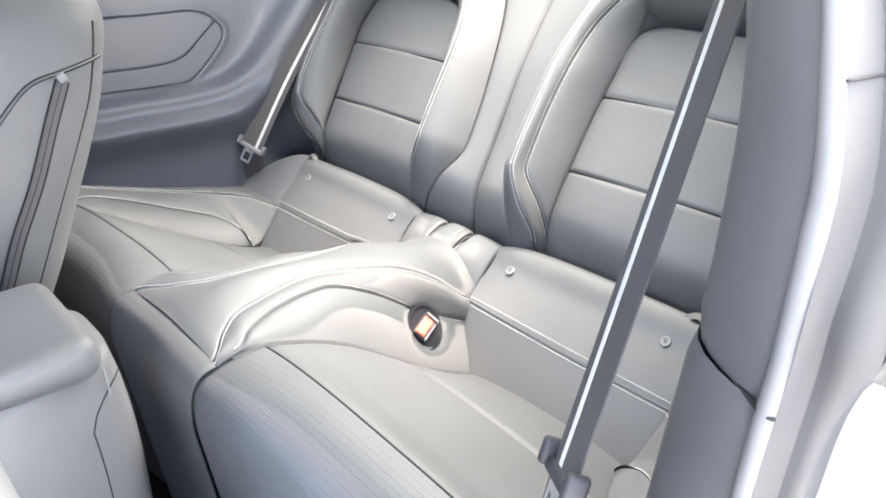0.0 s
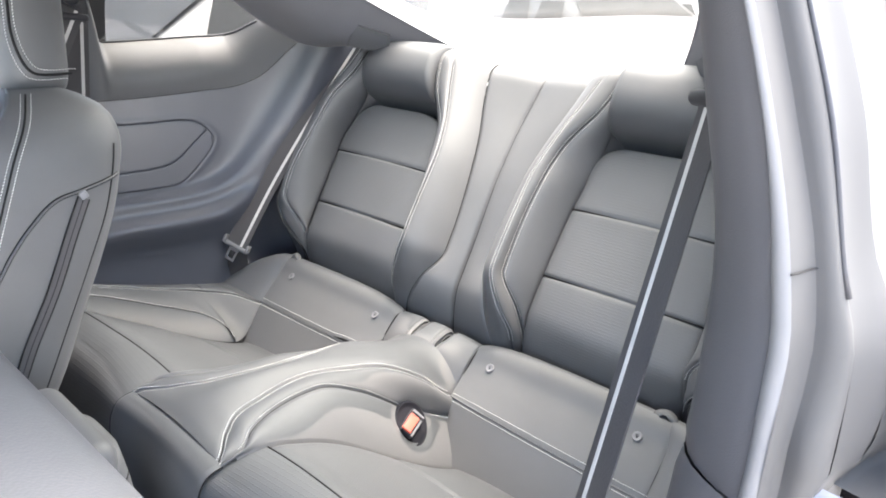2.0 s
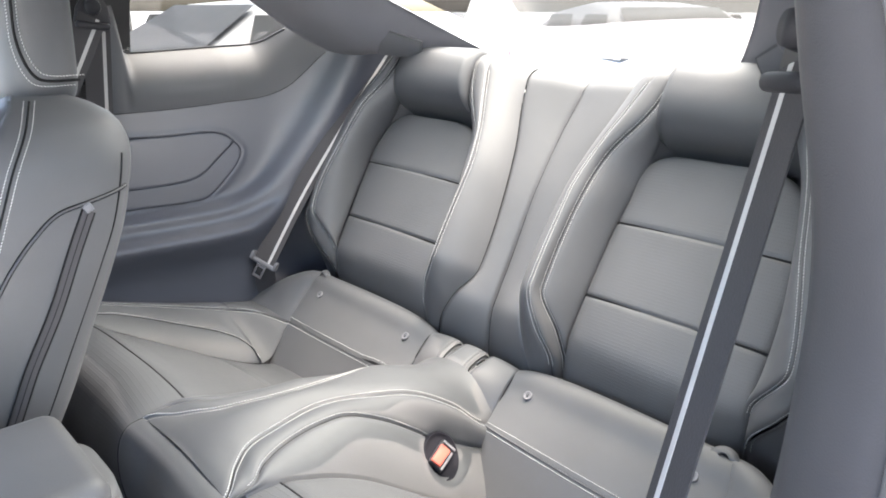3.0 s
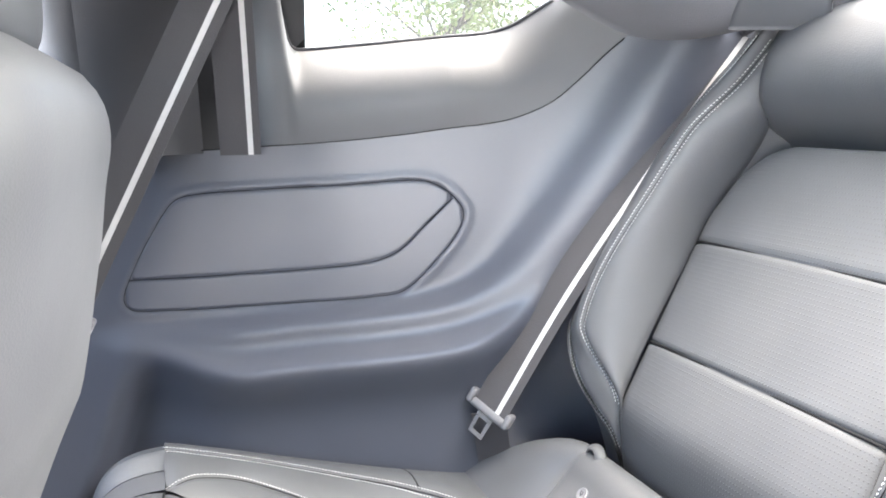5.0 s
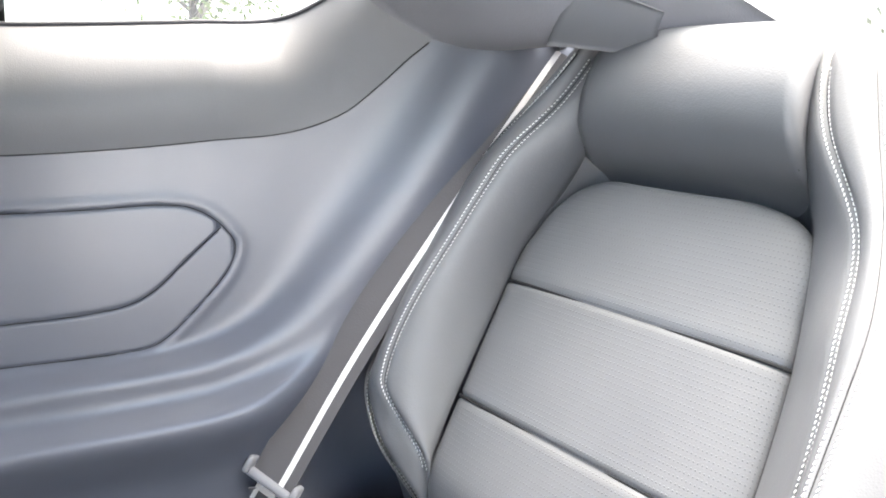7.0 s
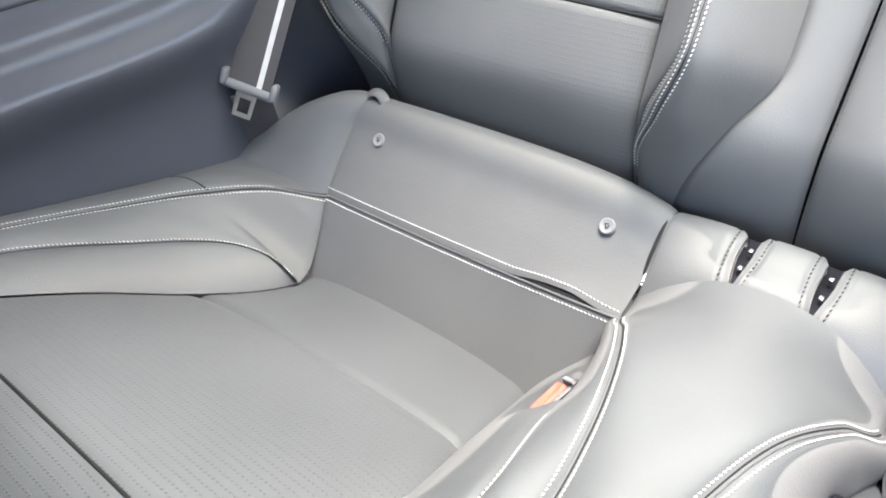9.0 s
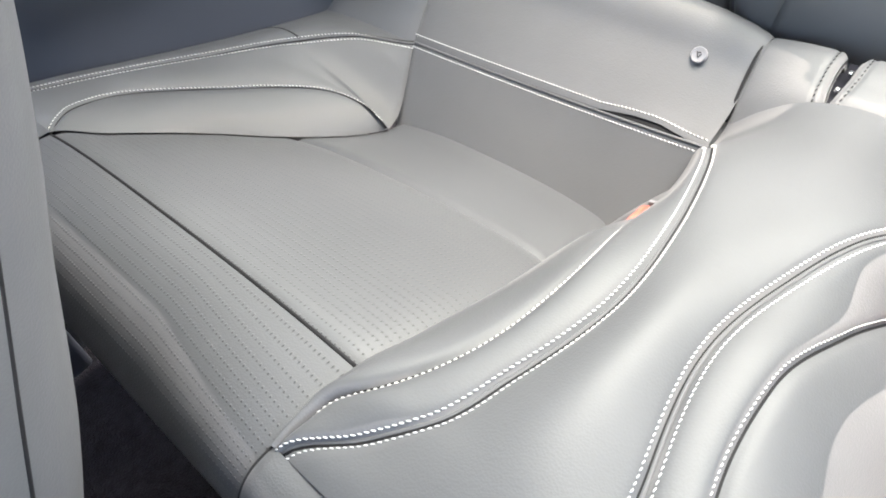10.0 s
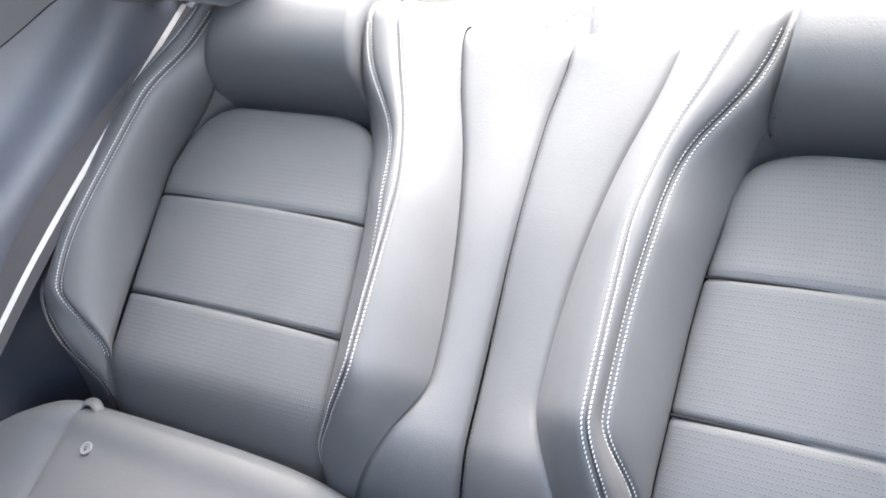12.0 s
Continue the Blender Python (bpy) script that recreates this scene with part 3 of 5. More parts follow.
        if name == "rear_seat_pad":
            swell = swell * (1 - 0.75 * t)[:, None] + 0.006 * np.sin(np.pi * t)[:, None] * (1 - (2 * s - 1) ** 2)
        P[..., 2] += swell
        P = mirrored(P, side)
        front_pad = int(name == "seat_pad")
        P = padded(P, up, 0.0, 0.003, 0.005, (1, 1, front_pad, 0))
        P = padded(P, up, 0.0, 0.004, 0.012, (0, 1, 0, 0))
        P = padded(P, up, 0.0, 0.0035, 0.007, (0, 0, 0, front_pad))
        if front_pad:
            crease = P[-1].copy()
        else:
            P[0] = crease
            P[1] = P[1] * 0.5 + (crease + P[2]) * 0.25
        sheet(name, P, mat_, root, up)
    # rolled front edge
    xs = np.linspace(0, 1, 40)
    a, b = cushion_knot("pad_l", np.array([0.205]))[0], cushion_knot("pad_r", np.array([0.205]))[0]
    b = b + np.array([0.003, 0, -0.002])
    cols = []
    for s in xs:
        p = a * (1 - s) + b * s + np.array([0, 0.001, 0.016 * (1 - abs(2 * s - 1) ** 3) - 0.001])
        k = np.clip((s - 0.7) / 0.3, 0, 1)
        cols.append(roll_front(p, 0.100, 0.30, height=0.115 - 0.040 * k, full=2.8 + 1.2 * k))
    P = mirrored(np.stack(cols, 1), side)
    P = padded(P, (0, -0.7, 0.7), 0.0, 0.002, 0.003, (0, 0, 0, 1))
    sheet("front_edge", P, PERF, root, (0, -0.7, 0.7))
    q = P[-1] + np.array([0, 0, 0.0005])
    seam_line(q, np.broadcast_to((0, 0, 1.0), q.shape), root, 0.0013)
    # rim front closes down to the floor
    cols = []
    head = np.stack([cushion_knot(n, np.array([0.207]))[0] for n in names])[None]
    for seg in range(3):
        for p in across(head, seg, 9, (seg != 2, seg == 0))[0]:
            cols.append(roll_front(p + np.array([0, 0, 0.001]), 0.09, 0.30))
    sheet("front_corner", mirrored(np.stack(cols, 1), side), LEATHER, root, (0, -0.7, 0.7))
    return root


RISER_LOW = [(0.50, 0.345), (0.519, 0.372), (0.548, 0.412), (0.573, 0.446)]
RISER_HIGH = [(0.573, 0.447), (0.600, 0.477), (0.626, 0.504), (0.642, 0.526), (0.656, 0.534), (0.669, 0.526), (0.678, 0.50), (0.682, 0.44)]


def seat_riser(side, label):
    """The upright leather panel between the cushion and the folding backrest, with two anchor buttons."""
    root = thing("rear_seat_riser", label, "car seat", (side * 0.28, 0.6, 0.35), "rear seat risers")
    up = np.array([0, -0.7, 0.7])
    s = 0.5 - 0.5 * np.cos(np.pi * np.linspace(0, 1, 44))
    low = curve3(RISER_LOW, 24)
    xl = np.interp(low[:, 1], [0.345, 0.446], [-0.462, -0.470])
    xr = np.interp(low[:, 1], [0.345, 0.446], [-0.150, -0.105])
    P = np.stack([xl[:, None] + (xr - xl)[:, None] * s, low[:, :1] + 0.006 * np.linspace(1, 0, 24)[:, None] * (1 - (2 * s - 1) ** 2), low[:, 1:] + 0.0095 * np.linspace(0, 1, 24)[:, None] ** 3 * s ** 2], -1)
    P = low_p = padded(mirrored(P, side), up, 0.002, 0.0010, 0.003, (1, 1, 0, 1))
    sheet("lower_panel", P, LEATHER, root, up)
    high = curve3(RISER_HIGH, 44)
    k = np.linspace(0, 1, 44)
    xl = -0.470 + 0.028 * np.clip((k - 0.45) / 0.3, 0, 1) ** 2
    xr = np.interp(k, [0, 0.3], [-0.105, -0.099])
    P = np.stack([xl[:, None] + (xr - xl)[:, None] * s, high[:, :1] + 0 * s, high[:, 1:] - np.interp(k, [0, 0.3, 0.6, 0.8, 1], [0.001, 0.004, 0.018, 0.023, 0.020])[:, None] * s ** 9], -1)
    P[..., 2] += 0.0095 * np.clip(1 - k / 0.3, 0, 1)[:, None] ** 2 * s ** 2
    P = padded(mirrored(P, side), up, 0.003, 0.0012, 0.003, (1, 1, 1, 0))
    edge = P[0].copy()
    if side < 0:
        # the seam gapes a little towards its inner end
        gape = 0.0058 * np.interp(P[0, :, 0], [-0.215, -0.185, -0.155, -0.12], [0, 0.8, 1, 0])
        for r in range(5):
            P[r] += (gape * (1 - r / 5))[:, None] * np.array([0, 0.66, 0.75])
    sheet("upper_panel", P, LEATHER, root, up)
    nn = np.broadcast_to(up, edge.shape)
    # wide dark strip behind the gape paints the shade inside the opening
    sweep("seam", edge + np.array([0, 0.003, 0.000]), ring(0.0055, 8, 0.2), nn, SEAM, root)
    q2 = P[1] * 0.5 + P[2] * 0.5
    q3 = low_p[-2]
    welt = low_p[-1] + np.array([0, -0.0006, -0.0003])
    sweep("piping", welt, ring(0.0013, 8), up, LEATHER, root)
    stitching([(q2, nn), (q3, nn)], root)
    # small leather pull loop at the outer top corner
    arc = np.linspace(0, np.pi, 22)
    loop = mirrored(np.stack([-0.449 + 0.014 * np.cos(arc), 0.650 + 0.006 * np.sin(arc), 0.528 + 0.012 * np.sin(arc)], -1), side)
    sweep("pull_loop", loop, [(-0.006, -0.0012), (0.006, -0.0012), (0.006, 0.0012), (-0.006, 0.0012)], np.stack([0.2 * np.cos(arc), -0.3 + 0 * arc, np.sin(arc) + 0.3], -1), LEATHER, root, "small leather pull loop")
    # child-seat anchor buttons: a flat cap in a shallow dimple, with a raised mark of two strokes
    for x in (0.147, 0.424):
        c = Vector((side * x, 0.6235, 0.5050))
        turn = Vector((0, -0.72, 0.69)).to_track_quat("Z", "Y").to_matrix()
        bm = bmesh.new()
        a = [2 * math.pi * i / 32 for i in range(32)]
        loops = [[bm.verts.new((r * math.cos(t), r * math.sin(t), h)) for t in a] for r, h in ((0.0074, -0.002), (0.0074, 0.0004), (0.0068, 0.0011), (0.0058, 0.0011), (0.0053, 0.0007), (0.002, 0.0011))]
        for lo, hi in zip(loops, loops[1:]):
            for i in range(32):
                bm.faces.new((lo[i], lo[(i + 1) % 32], hi[(i + 1) % 32], hi[i]))
        bm.faces.new(loops[-1])
        bmesh.ops.transform(bm, matrix=Matrix.Translation(c) @ turn.to_4x4(), verts=bm.verts)
        b = part("anchor_button", bm, GUIDE, root, "small round grey plastic anchor button")
        for dx, dy, w, h, rz in ((-0.0012, 0.0004, 0.0010, 0.0052, 0.5), (0.0014, -0.0006, 0.0010, 0.0046, -0.5), (0.0002, 0.0022, 0.0030, 0.0010, 0.2)):
            bm = rounded_box((w, h, 0.0008), 0.0002, (0, 0, 0), None, 1)
            bmesh.ops.transform(bm, matrix=Matrix.Translation(c) @ turn.to_4x4() @ Matrix.Translation((dx, dy, 0.0013)) @ Matrix.Rotation(rz, 4, "Z"), verts=bm.verts)
            part("anchor_mark", bm, BLACK, b)
    return root


def centre_hump():
    root = thing("centre_hump", "padded grey leather hump between the two rear seats", "car seat", (0, 0.3, 0.0))
    up = np.array([0, -0.1, 1.0])
    y = np.linspace(0.142, 0.606, 98)
    far = [cushion_knot(n, y) for n in ("pad_r", "inner_line", "hump_line")]
    mid = cushion_knot("hump_line", y) * np.array([0, 1, 1])
    mid[:, 2] = table(y, [0.10, 0.14, 0.20, 0.25, 0.33, 0.40, 0.48, 0.53, 0.58, 0.61], [0.525, 0.552, 0.5665, 0.569, 0.563, 0.551, 0.534, 0.523, 0.515, 0.511])
    near = [mirrored(k, 1) for k in far[::-1]]
    K = np.stack(far + [mid] + near, 1)
    rows = []
    for name, seg, bulge, ns, ends in (("side_face", 0, 0.005, 19, (0, 1)), ("side_strip", 1, 0.004, 13, (1, 1)), ("side_strip", 4, 0.004, 13, (1, 1)), ("side_face", 5, 0.005, 19, (1, 0))):
        P = padded(across(K, seg, ns, (True, True)), up, bulge, 0.003, 0.0035, (*ends, 0, 0))
        # the face sinks round each buckle
        for sx in (-1, 1):
            d = np.linalg.norm(P - np.array([sx * 0.1175, 0.477, 0.4505]), axis=-1)
            P = P - np.array([sx * 0.78, 0.18, 0.6]) * (0.013 * np.exp(-((d / 0.034) ** 4)))[..., None]
        sheet(name, P, LEATHER, root, up)
        if name == "side_face":
            col = -1 if seg == 0 else 0
            q, n = edge_rows(P, up, col, 0.0)
            seam_line(q[10:71], n[10:71], root)
        else:
            col = -1 if seg == 1 else 0
            p, n = edge_rows(P, up, col, 0.006)
            rows.append((p[:91], n[:91]))
            other = 0 if seg == 1 else -1
            p, n = edge_rows(P, up, other, 0.005)
            rows.append((p[6:71], n[6:71]))
    for sgn, line in ((-1, far[0]), (1, near[-1])):
        # the leather runs on down behind the edge of each seat pad
        skirt = np.stack([line, line + np.array([sgn * 0.005, 0, -0.012]), line + np.array([sgn * 0.009, 0, -0.034])], 1)
        sheet("side_skirt", skirt[4:82], LEATHER, root, (sgn, 0, 0.4))
    P = np.concatenate([across(K, 2, 13), across(K, 3, 13)[:, 1:]], 1)
    P = padded(P, up, 0.003, 0.003, 0.0035, (1, 1, 0, 0))
    sheet("top_pad", P, LEATHER, root, up)
    for col in (0, -1):
        p, n = edge_rows(P, up, col, 0.006)
        rows.append((p[:91], n[:91]))
        q, n = edge_rows(P, up, col, 0.0)
        piped_seam(q[:91], n[:91], root)
    stitching(rows, root)
    last = np.concatenate([across(K, i, 13)[-1] for i in (2, 3)])
    seam_line(last + np.array([0, 0.0005, 0.001]), np.broadcast_to((0, 0.3, 1.0), last.shape), root, 0.0013)
    # front of the hump rolls down to the carpet, flush with the cushions beside it
    ends = np.concatenate([across(K, i, 13)[0][(0 if i == 0 else 1):] for i in range(6)])
    P = np.stack([roll_front(p, 0.040, 0.33, height=0.075) for p in ends], 1)
    sheet("front_face", P, LEATHER, root, (0, -0.8, 0.5))
    for col in (0, -1):
        q = P[:, col]
        seam_line(q, np.broadcast_to((0, -0.7, 0.7), q.shape), root, 0.0014)
    return root


def cover_height(x, y):
    """Height of the leather caps behind the hump: nearly level in the middle, falling to the front at the sides."""
    mid = table(y, [0.592, 0.606, 0.63, 0.650, 0.662, 0.672, 0.684], [0.494, 0.5115, 0.5205, 0.524, 0.520, 0.504, 0.46])
    end = table(y, [0.592, 0.608, 0.63, 0.650, 0.662, 0.672, 0.684], [0.462, 0.483, 0.506, 0.518, 0.515, 0.50, 0.455])
    k = np.clip(np.abs(x) / 0.1, 0, 1.1) ** 2.2
    return mid * (1 - k) + end * k


def hinge_covers():
    """Three leather-covered caps between the risers, with dark curved latch slots between them."""
    root = thing("latch_cover", "row of three smooth leather caps parted by dark slots", "car seat", (0, 0.66, 0.45))
    y = np.linspace(0.594, 0.683, 40)
    open_ = np.clip((y - 0.604) / 0.03, 0, 1) ** 0.6
    lip = lambda c, w: c + w * open_
    up = (0, -0.3, 0.9)
    spans = [(np.full(40, -0.103), lip(-0.0312, -0.0062)), (lip(-0.0305, 0.0048), lip(0.0305, -0.0048)), (lip(0.0312, 0.0062), np.full(40, 0.103))]
    for i, (a, b) in enumerate(spans):
        s = 0.5 - 0.5 * np.cos(np.pi * np.linspace(0, 1, 40))
        U = a[:, None] + (b - a)[:, None] * s
        Y = y[:, None] + 0 * U
        Z = cover_height(U, Y)
        for e in ((b, -1),) if i == 0 else ((a, 1), (b, -1)) if i == 1 else ((a, 1),):
            line = e[0][:, None] + e[1] * 0.0085
            Z = Z - 0.0014 * np.exp(-(((U - line) / 0.0016) ** 2))
        P = padded(np.stack([U, Y, Z], -1), up, 0.001, 0.0045, 0.003, (1, 1, 0, 0))
        sheet("cover", P, LEATHER, root, up, "", 0.007)
    for x in (-0.1025, 0.1025):
        sy = np.linspace(0.598, 0.668, 24)
        q = np.stack([np.full(24, x), sy, cover_height(x, sy) - 0.0005], -1)
        seam_line(q, np.broadcast_to((0, -0.5, 1.0), q.shape), root, 0.0015)
    rows = []
    for x in (-0.031, 0.031):
        for d in (-0.0085, 0.0085):
            sx = x + d + np.sign(d) * 0.004 * open_
            q = np.stack([sx, y, cover_height(sx, y) + 0.0003], -1)[3:30]
            rows.append((q, np.broadcast_to((0, -0.4, 0.9), q.shape)))
    stitching(rows, root, 0.0045, 0.0030, label="dark stitching along the slots", thread=SEAM)
    for x in (-0.031, 0.031):
        slot = part("latch_slot", rounded_box((0.022, 0.07, 0.03), 0.003, (x, 0.640, 0.489)), HOLLOW, root, "dark latch slot")
        for py, pz in ((0.628, 0.5085), (0.650, 0.5105)):
            part("latch_pin", rounded_box((0.004, 0.005, 0.0045), 0.0012, (x + 0.0005, py, pz)), CHROME, slot, "bright metal pin")
    return root


def buckle(at, turn, cup_turn, label):
    """A seat-belt buckle sunk in a dark oval cup in the hump's side."""
    root = thing("belt_buckle", label, "seat belt buckle", at, "belt buckles")
    m = Matrix.Translation(at) @ turn.to_4x4()
    c = Matrix.Translation(at) @ cup_turn.to_4x4()
    def bowl(name, ra, rb, heights, mat_, label=""):
        a = np.linspace(0, 2 * np.pi, 48, endpoint=False)
        V = [c @ Vector((ra * r * math.cos(t), rb * r * math.sin(t), h)) for r, h in heights for t in a]
        return link_mesh(name, V, prism_faces(48, len(heights)) + [tuple((len(heights) - 1) * 48 + i for i in range(48))], mat_, root, label)
    bowl("cup", 0.038, 0.034, [(1.02, -0.004), (1.0, 0.0050), (0.96, 0.0062), (0.91, 0.0055), (0.86, 0.0032), (0.7, 0.0024), (0.3, 0.002)], HOLLOW, "dark recessed oval cup")
    bm = rounded_box((0.026, 0.046, 0.016), 0.004)
    bmesh.ops.transform(bm, matrix=m @ Matrix.Translation((0, 0, 0.004)), verts=bm.verts)
    part("body", bm, BLACK, root)
    bm = rounded_box((0.017, 0.032, 0.006), 0.0022)
    bmesh.ops.transform(bm, matrix=m @ Matrix.Translation((-0.003, -0.004, 0.0125)), verts=bm.verts)
    part("release_button", bm, RED, root, "coral red release button")
    bm = rounded_box((0.004, 0.034, 0.004), 0.0012)
    bmesh.ops.transform(bm, matrix=m @ Matrix.Translation((0.0095, -0.004, 0.0105)), verts=bm.verts)
    part("button_rim", bm, GUIDE, root, "pale rim beside the button")
    bm = rounded_box((0.022, 0.0045, 0.006), 0.0012)
    bmesh.ops.transform(bm, matrix=m @ Matrix.Translation((0.0, 0.0175, 0.0115)), verts=bm.verts)
    part("tongue_slot", bm, GUIDE, root, "pale grey slot lip")
    return root


# ---- belts ----
def belt(path, out, width, parent, stripe_at=0.35, name="webbing"):
    """Flat webbing along a path, with a pale stripe woven near one edge. out: the way its face looks, one for each control point."""
    n = 40
    p = curve3(path, n)
    o = np.stack([np.interp(np.linspace(0, 1, n), np.linspace(0, 1, len(out)), np.array(out)[:, i]) for i in range(3)], 1)
    o /= np.linalg.norm(o, axis=1)[:, None]
    h = width / 2
    sweep(name, p, [(-h, -0.0006), (h, -0.0006), (h, 0.0006), (-h, 0.0006)], o, BELT, parent, "dark woven webbing", False)
    if stripe_at is None:
        return
    t = np.gradient(p, axis=0)
    t /= np.linalg.norm(t, axis=1)[:, None]
    side = np.cross(t, o)
    side /= np.linalg.norm(side, axis=1)[:, None]
    for face in (1, -1):
        q = p + side * (stripe_at * width) + o * 0.0007 * face
        sweep("stripe", q, [(-0.0030, -0.0003), (0.0030, -0.0003), (0.0030, 0.0003), (-0.0030, 0.0003)], o, STRIPE, parent, "pale grey woven stripe", False)


def axes(along, out):
    """A turn whose y runs along and whose z looks out."""
    y = Vector(along).normalized()
    z = Vector(out)
    z = (z - y * z.dot(y)).normalized()
    x = y.cross(z)
    return Matrix((x, y, z)).transposed()


def tongue(at, along, out, parent, dark=False):
    """Grey guide with two hooked ends and a bright slotted tongue below it."""
    turn = axes(along, out)
    m = Matrix.Translation(at) @ turn.to_4x4()
    bm = rounded_box((0.060, 0.011, 0.010), 0.004)
    for x in (-0.029, 0.029):
        extra = rounded_box((0.008, 0.020, 0.016), 0.0035, (x, 0.007, 0.002))
        me = bpy.data.meshes.new("hook")
        extra.to_mesh(me)
        extra.free()
        bm.from_mesh(me)
        bpy.data.meshes.remove(me)
    bmesh.ops.transform(bm, matrix=m, verts=bm.verts)
    part("guide", bm, BLACK if dark else GUIDE, parent, "dark plastic belt guide" if dark else "grey plastic belt guide")
    bm = bmesh.new()
    outer = [(-0.011, -0.034), (0.011, -0.034), (0.012, -0.004), (-0.012, -0.004)]
    inner = [(-0.0065, -0.028), (0.0065, -0.028), (0.0065, -0.011), (-0.0065, -0.011)]
    vs = [bm.verts.new((x, y, 0.0)) for x, y in outer + inner]
    for i in range(4):
        j = (i + 1) % 4
        bm.faces.new((vs[i], vs[j], vs[4 + j], vs[4 + i]))
    got = bmesh.ops.extrude_face_region(bm, geom=list(bm.faces))
    bmesh.ops.translate(bm, vec=(0, 0, 0.0025), verts=[v for v in got["geom"] if isinstance(v, bmesh.types.BMVert)])
    bmesh.ops.recalc_face_normals(bm, faces=bm.faces)
    bmesh.ops.transform(bm, matrix=m @ Matrix.Translation((0, 0, 0.001)), verts=bm.verts)
    part("tongue", bm, CHROME, parent, "bright slotted metal tongue", False)


def shoulder_loop(at, turn, parent):
    """A dark pivoting loop: rounded backing shield, a ring that the webbing runs through, and its bolt cap."""
    m = Matrix.Translation(at) @ turn.to_4x4()
    shield = [(-0.030, -0.008), (-0.026, -0.018), (0.026, -0.018), (0.031, -0.006), (0.026, 0.022), (0.014, 0.044), (-0.014, 0.044), (-0.026, 0.018)]
    loop = plate("shoulder_loop", shield, 0.010, m @ Matrix.Translation((0, 0, -0.012)), BLACK, parent, "black plastic shoulder loop", 0.003, True)
    bm = rounded_box((0.058, 0.013, 0.015), 0.006)
    bmesh.ops.transform(bm, matrix=m @ Matrix.Translation((0, -0.010, 0.003)), verts=bm.verts)
    part("slot_bar", bm, BLACK, loop)
    bm = bmesh.new()
    bmesh.ops.create_cone(bm, cap_ends=True, segments=24, radius1=0.015, radius2=0.011, depth=0.014)
    bmesh.ops.transform(bm, matrix=m @ Matrix.Translation((0, 0.022, 0.004)), verts=bm.verts)
    part("cover_cap", bm, BLACK, loop)


def rear_belt():
    root = thing("rear_seat_belt", "dark rear seat belt with pale stripe, stowed beside the backrest", "seat belt", (-0.5, 0.7, 0.75), "rear seat belts")
    path = [(-0.482, 0.853, 0.986), (-0.510, 0.750, 0.840), (-0.550, 0.662, 0.690), (-0.585, 0.586, 0.541)]
    belt(path, [(0.6, -0.75, 0.3)] * 4, 0.049, root, -0.22)
    d = np.array(path[3]) - np.array(path[2])
    tongue(path[3], -d, (0.6, -0.75, 0.3), root)
    belt([(-0.585, 0.586, 0.538), (-0.597, 0.596, 0.49), (-0.605, 0.606, 0.44)], [(0.8, -0.55, 0.2)] * 3, 0.044, root, None, "lower_webbing")
    part("slot_lip", rounded_box((0.07, 0.02, 0.012), 0.004, (-0.482, 0.866, 0.990), Euler((0.5, 0, -0.6)).to_matrix()), BLACK, root, "dark slot in the shelf trim")


def front_belt(side, label, top, low, out):
    root = thing("front_seat_belt", label, "seat belt", (side * 0.62, 0.3, 0.9), "front seat belts")
    s = lambda p: (p[0] * -side, p[1], p[2])
    top, low, out = s(top), s(low), s(out)
    path = [tuple(np.array(top) * (1 - k) + np.array(low) * k) for k in (0, 0.33, 0.67, 1)]
    stripe = 0.2 * side
    belt(path, [out] * 4, 0.047, root, stripe)
    tongue(path[3], np.array(path[2]) - np.array(path[3]), out, root, side > 0)
    end = np.array(path[3])
    belt([path[3], tuple(end + (0.005 * side, -0.035, -0.08)), tuple(end + (0.02 * side, -0.085, -0.25)), tuple(end + (0.03 * side, -0.12, -0.45))], [out] * 4, 0.047, root, stripe, "lower_webbing")
    belt([s((-0.612, 0.315, 1.058)), s((-0.648, 0.318, 0.96)), s((-0.680, 0.320, 0.866))], [s((1, -0.1, 0.05))] * 3, 0.046, root, 0.25 * side, "retracting_webbing")
    shoulder_loop(Vector(top) + Vector((-0.003 * max(side, 0), 0, -0.004)), axes(Vector((0, 0.12, 1)), Vector(out)), root)



# ---- quarter trim beside the far seat, mirrored on the near side ----
def panel_x(y):
    return table(y, [-0.3, 0.10, 0.20, 0.30, 0.36, 0.45, 0.54, 0.63, 0.80, 1.05], [-0.738, -0.733, -0.727, -0.712, -0.697, -0.666, -0.632, -0.594, -0.505, -0.41])


def seam_z(y):
    return table(y, [0.0, 0.216, 0.333, 0.449, 0.549, 0.645, 0.672, 0.698, 0.7305, 0.76, 1.0], [0.866, 0.870, 0.8736, 0.8788, 0.8886, 0.9049, 0.919, 0.9429, 0.9763, 0.998, 1.01])


RIDGE = curve3([(0.02, 0.658), (0.178, 0.660), (0.281, 0.659), (0.389, 0.666), (0.497, 0.675), (0.55, 0.686), (0.60, 0.713), (0.632, 0.748), (0.672, 0.809), (0.706, 0.864), (0.734, 0.915), (0.761, 0.966), (0.79, 1.02)], 900)


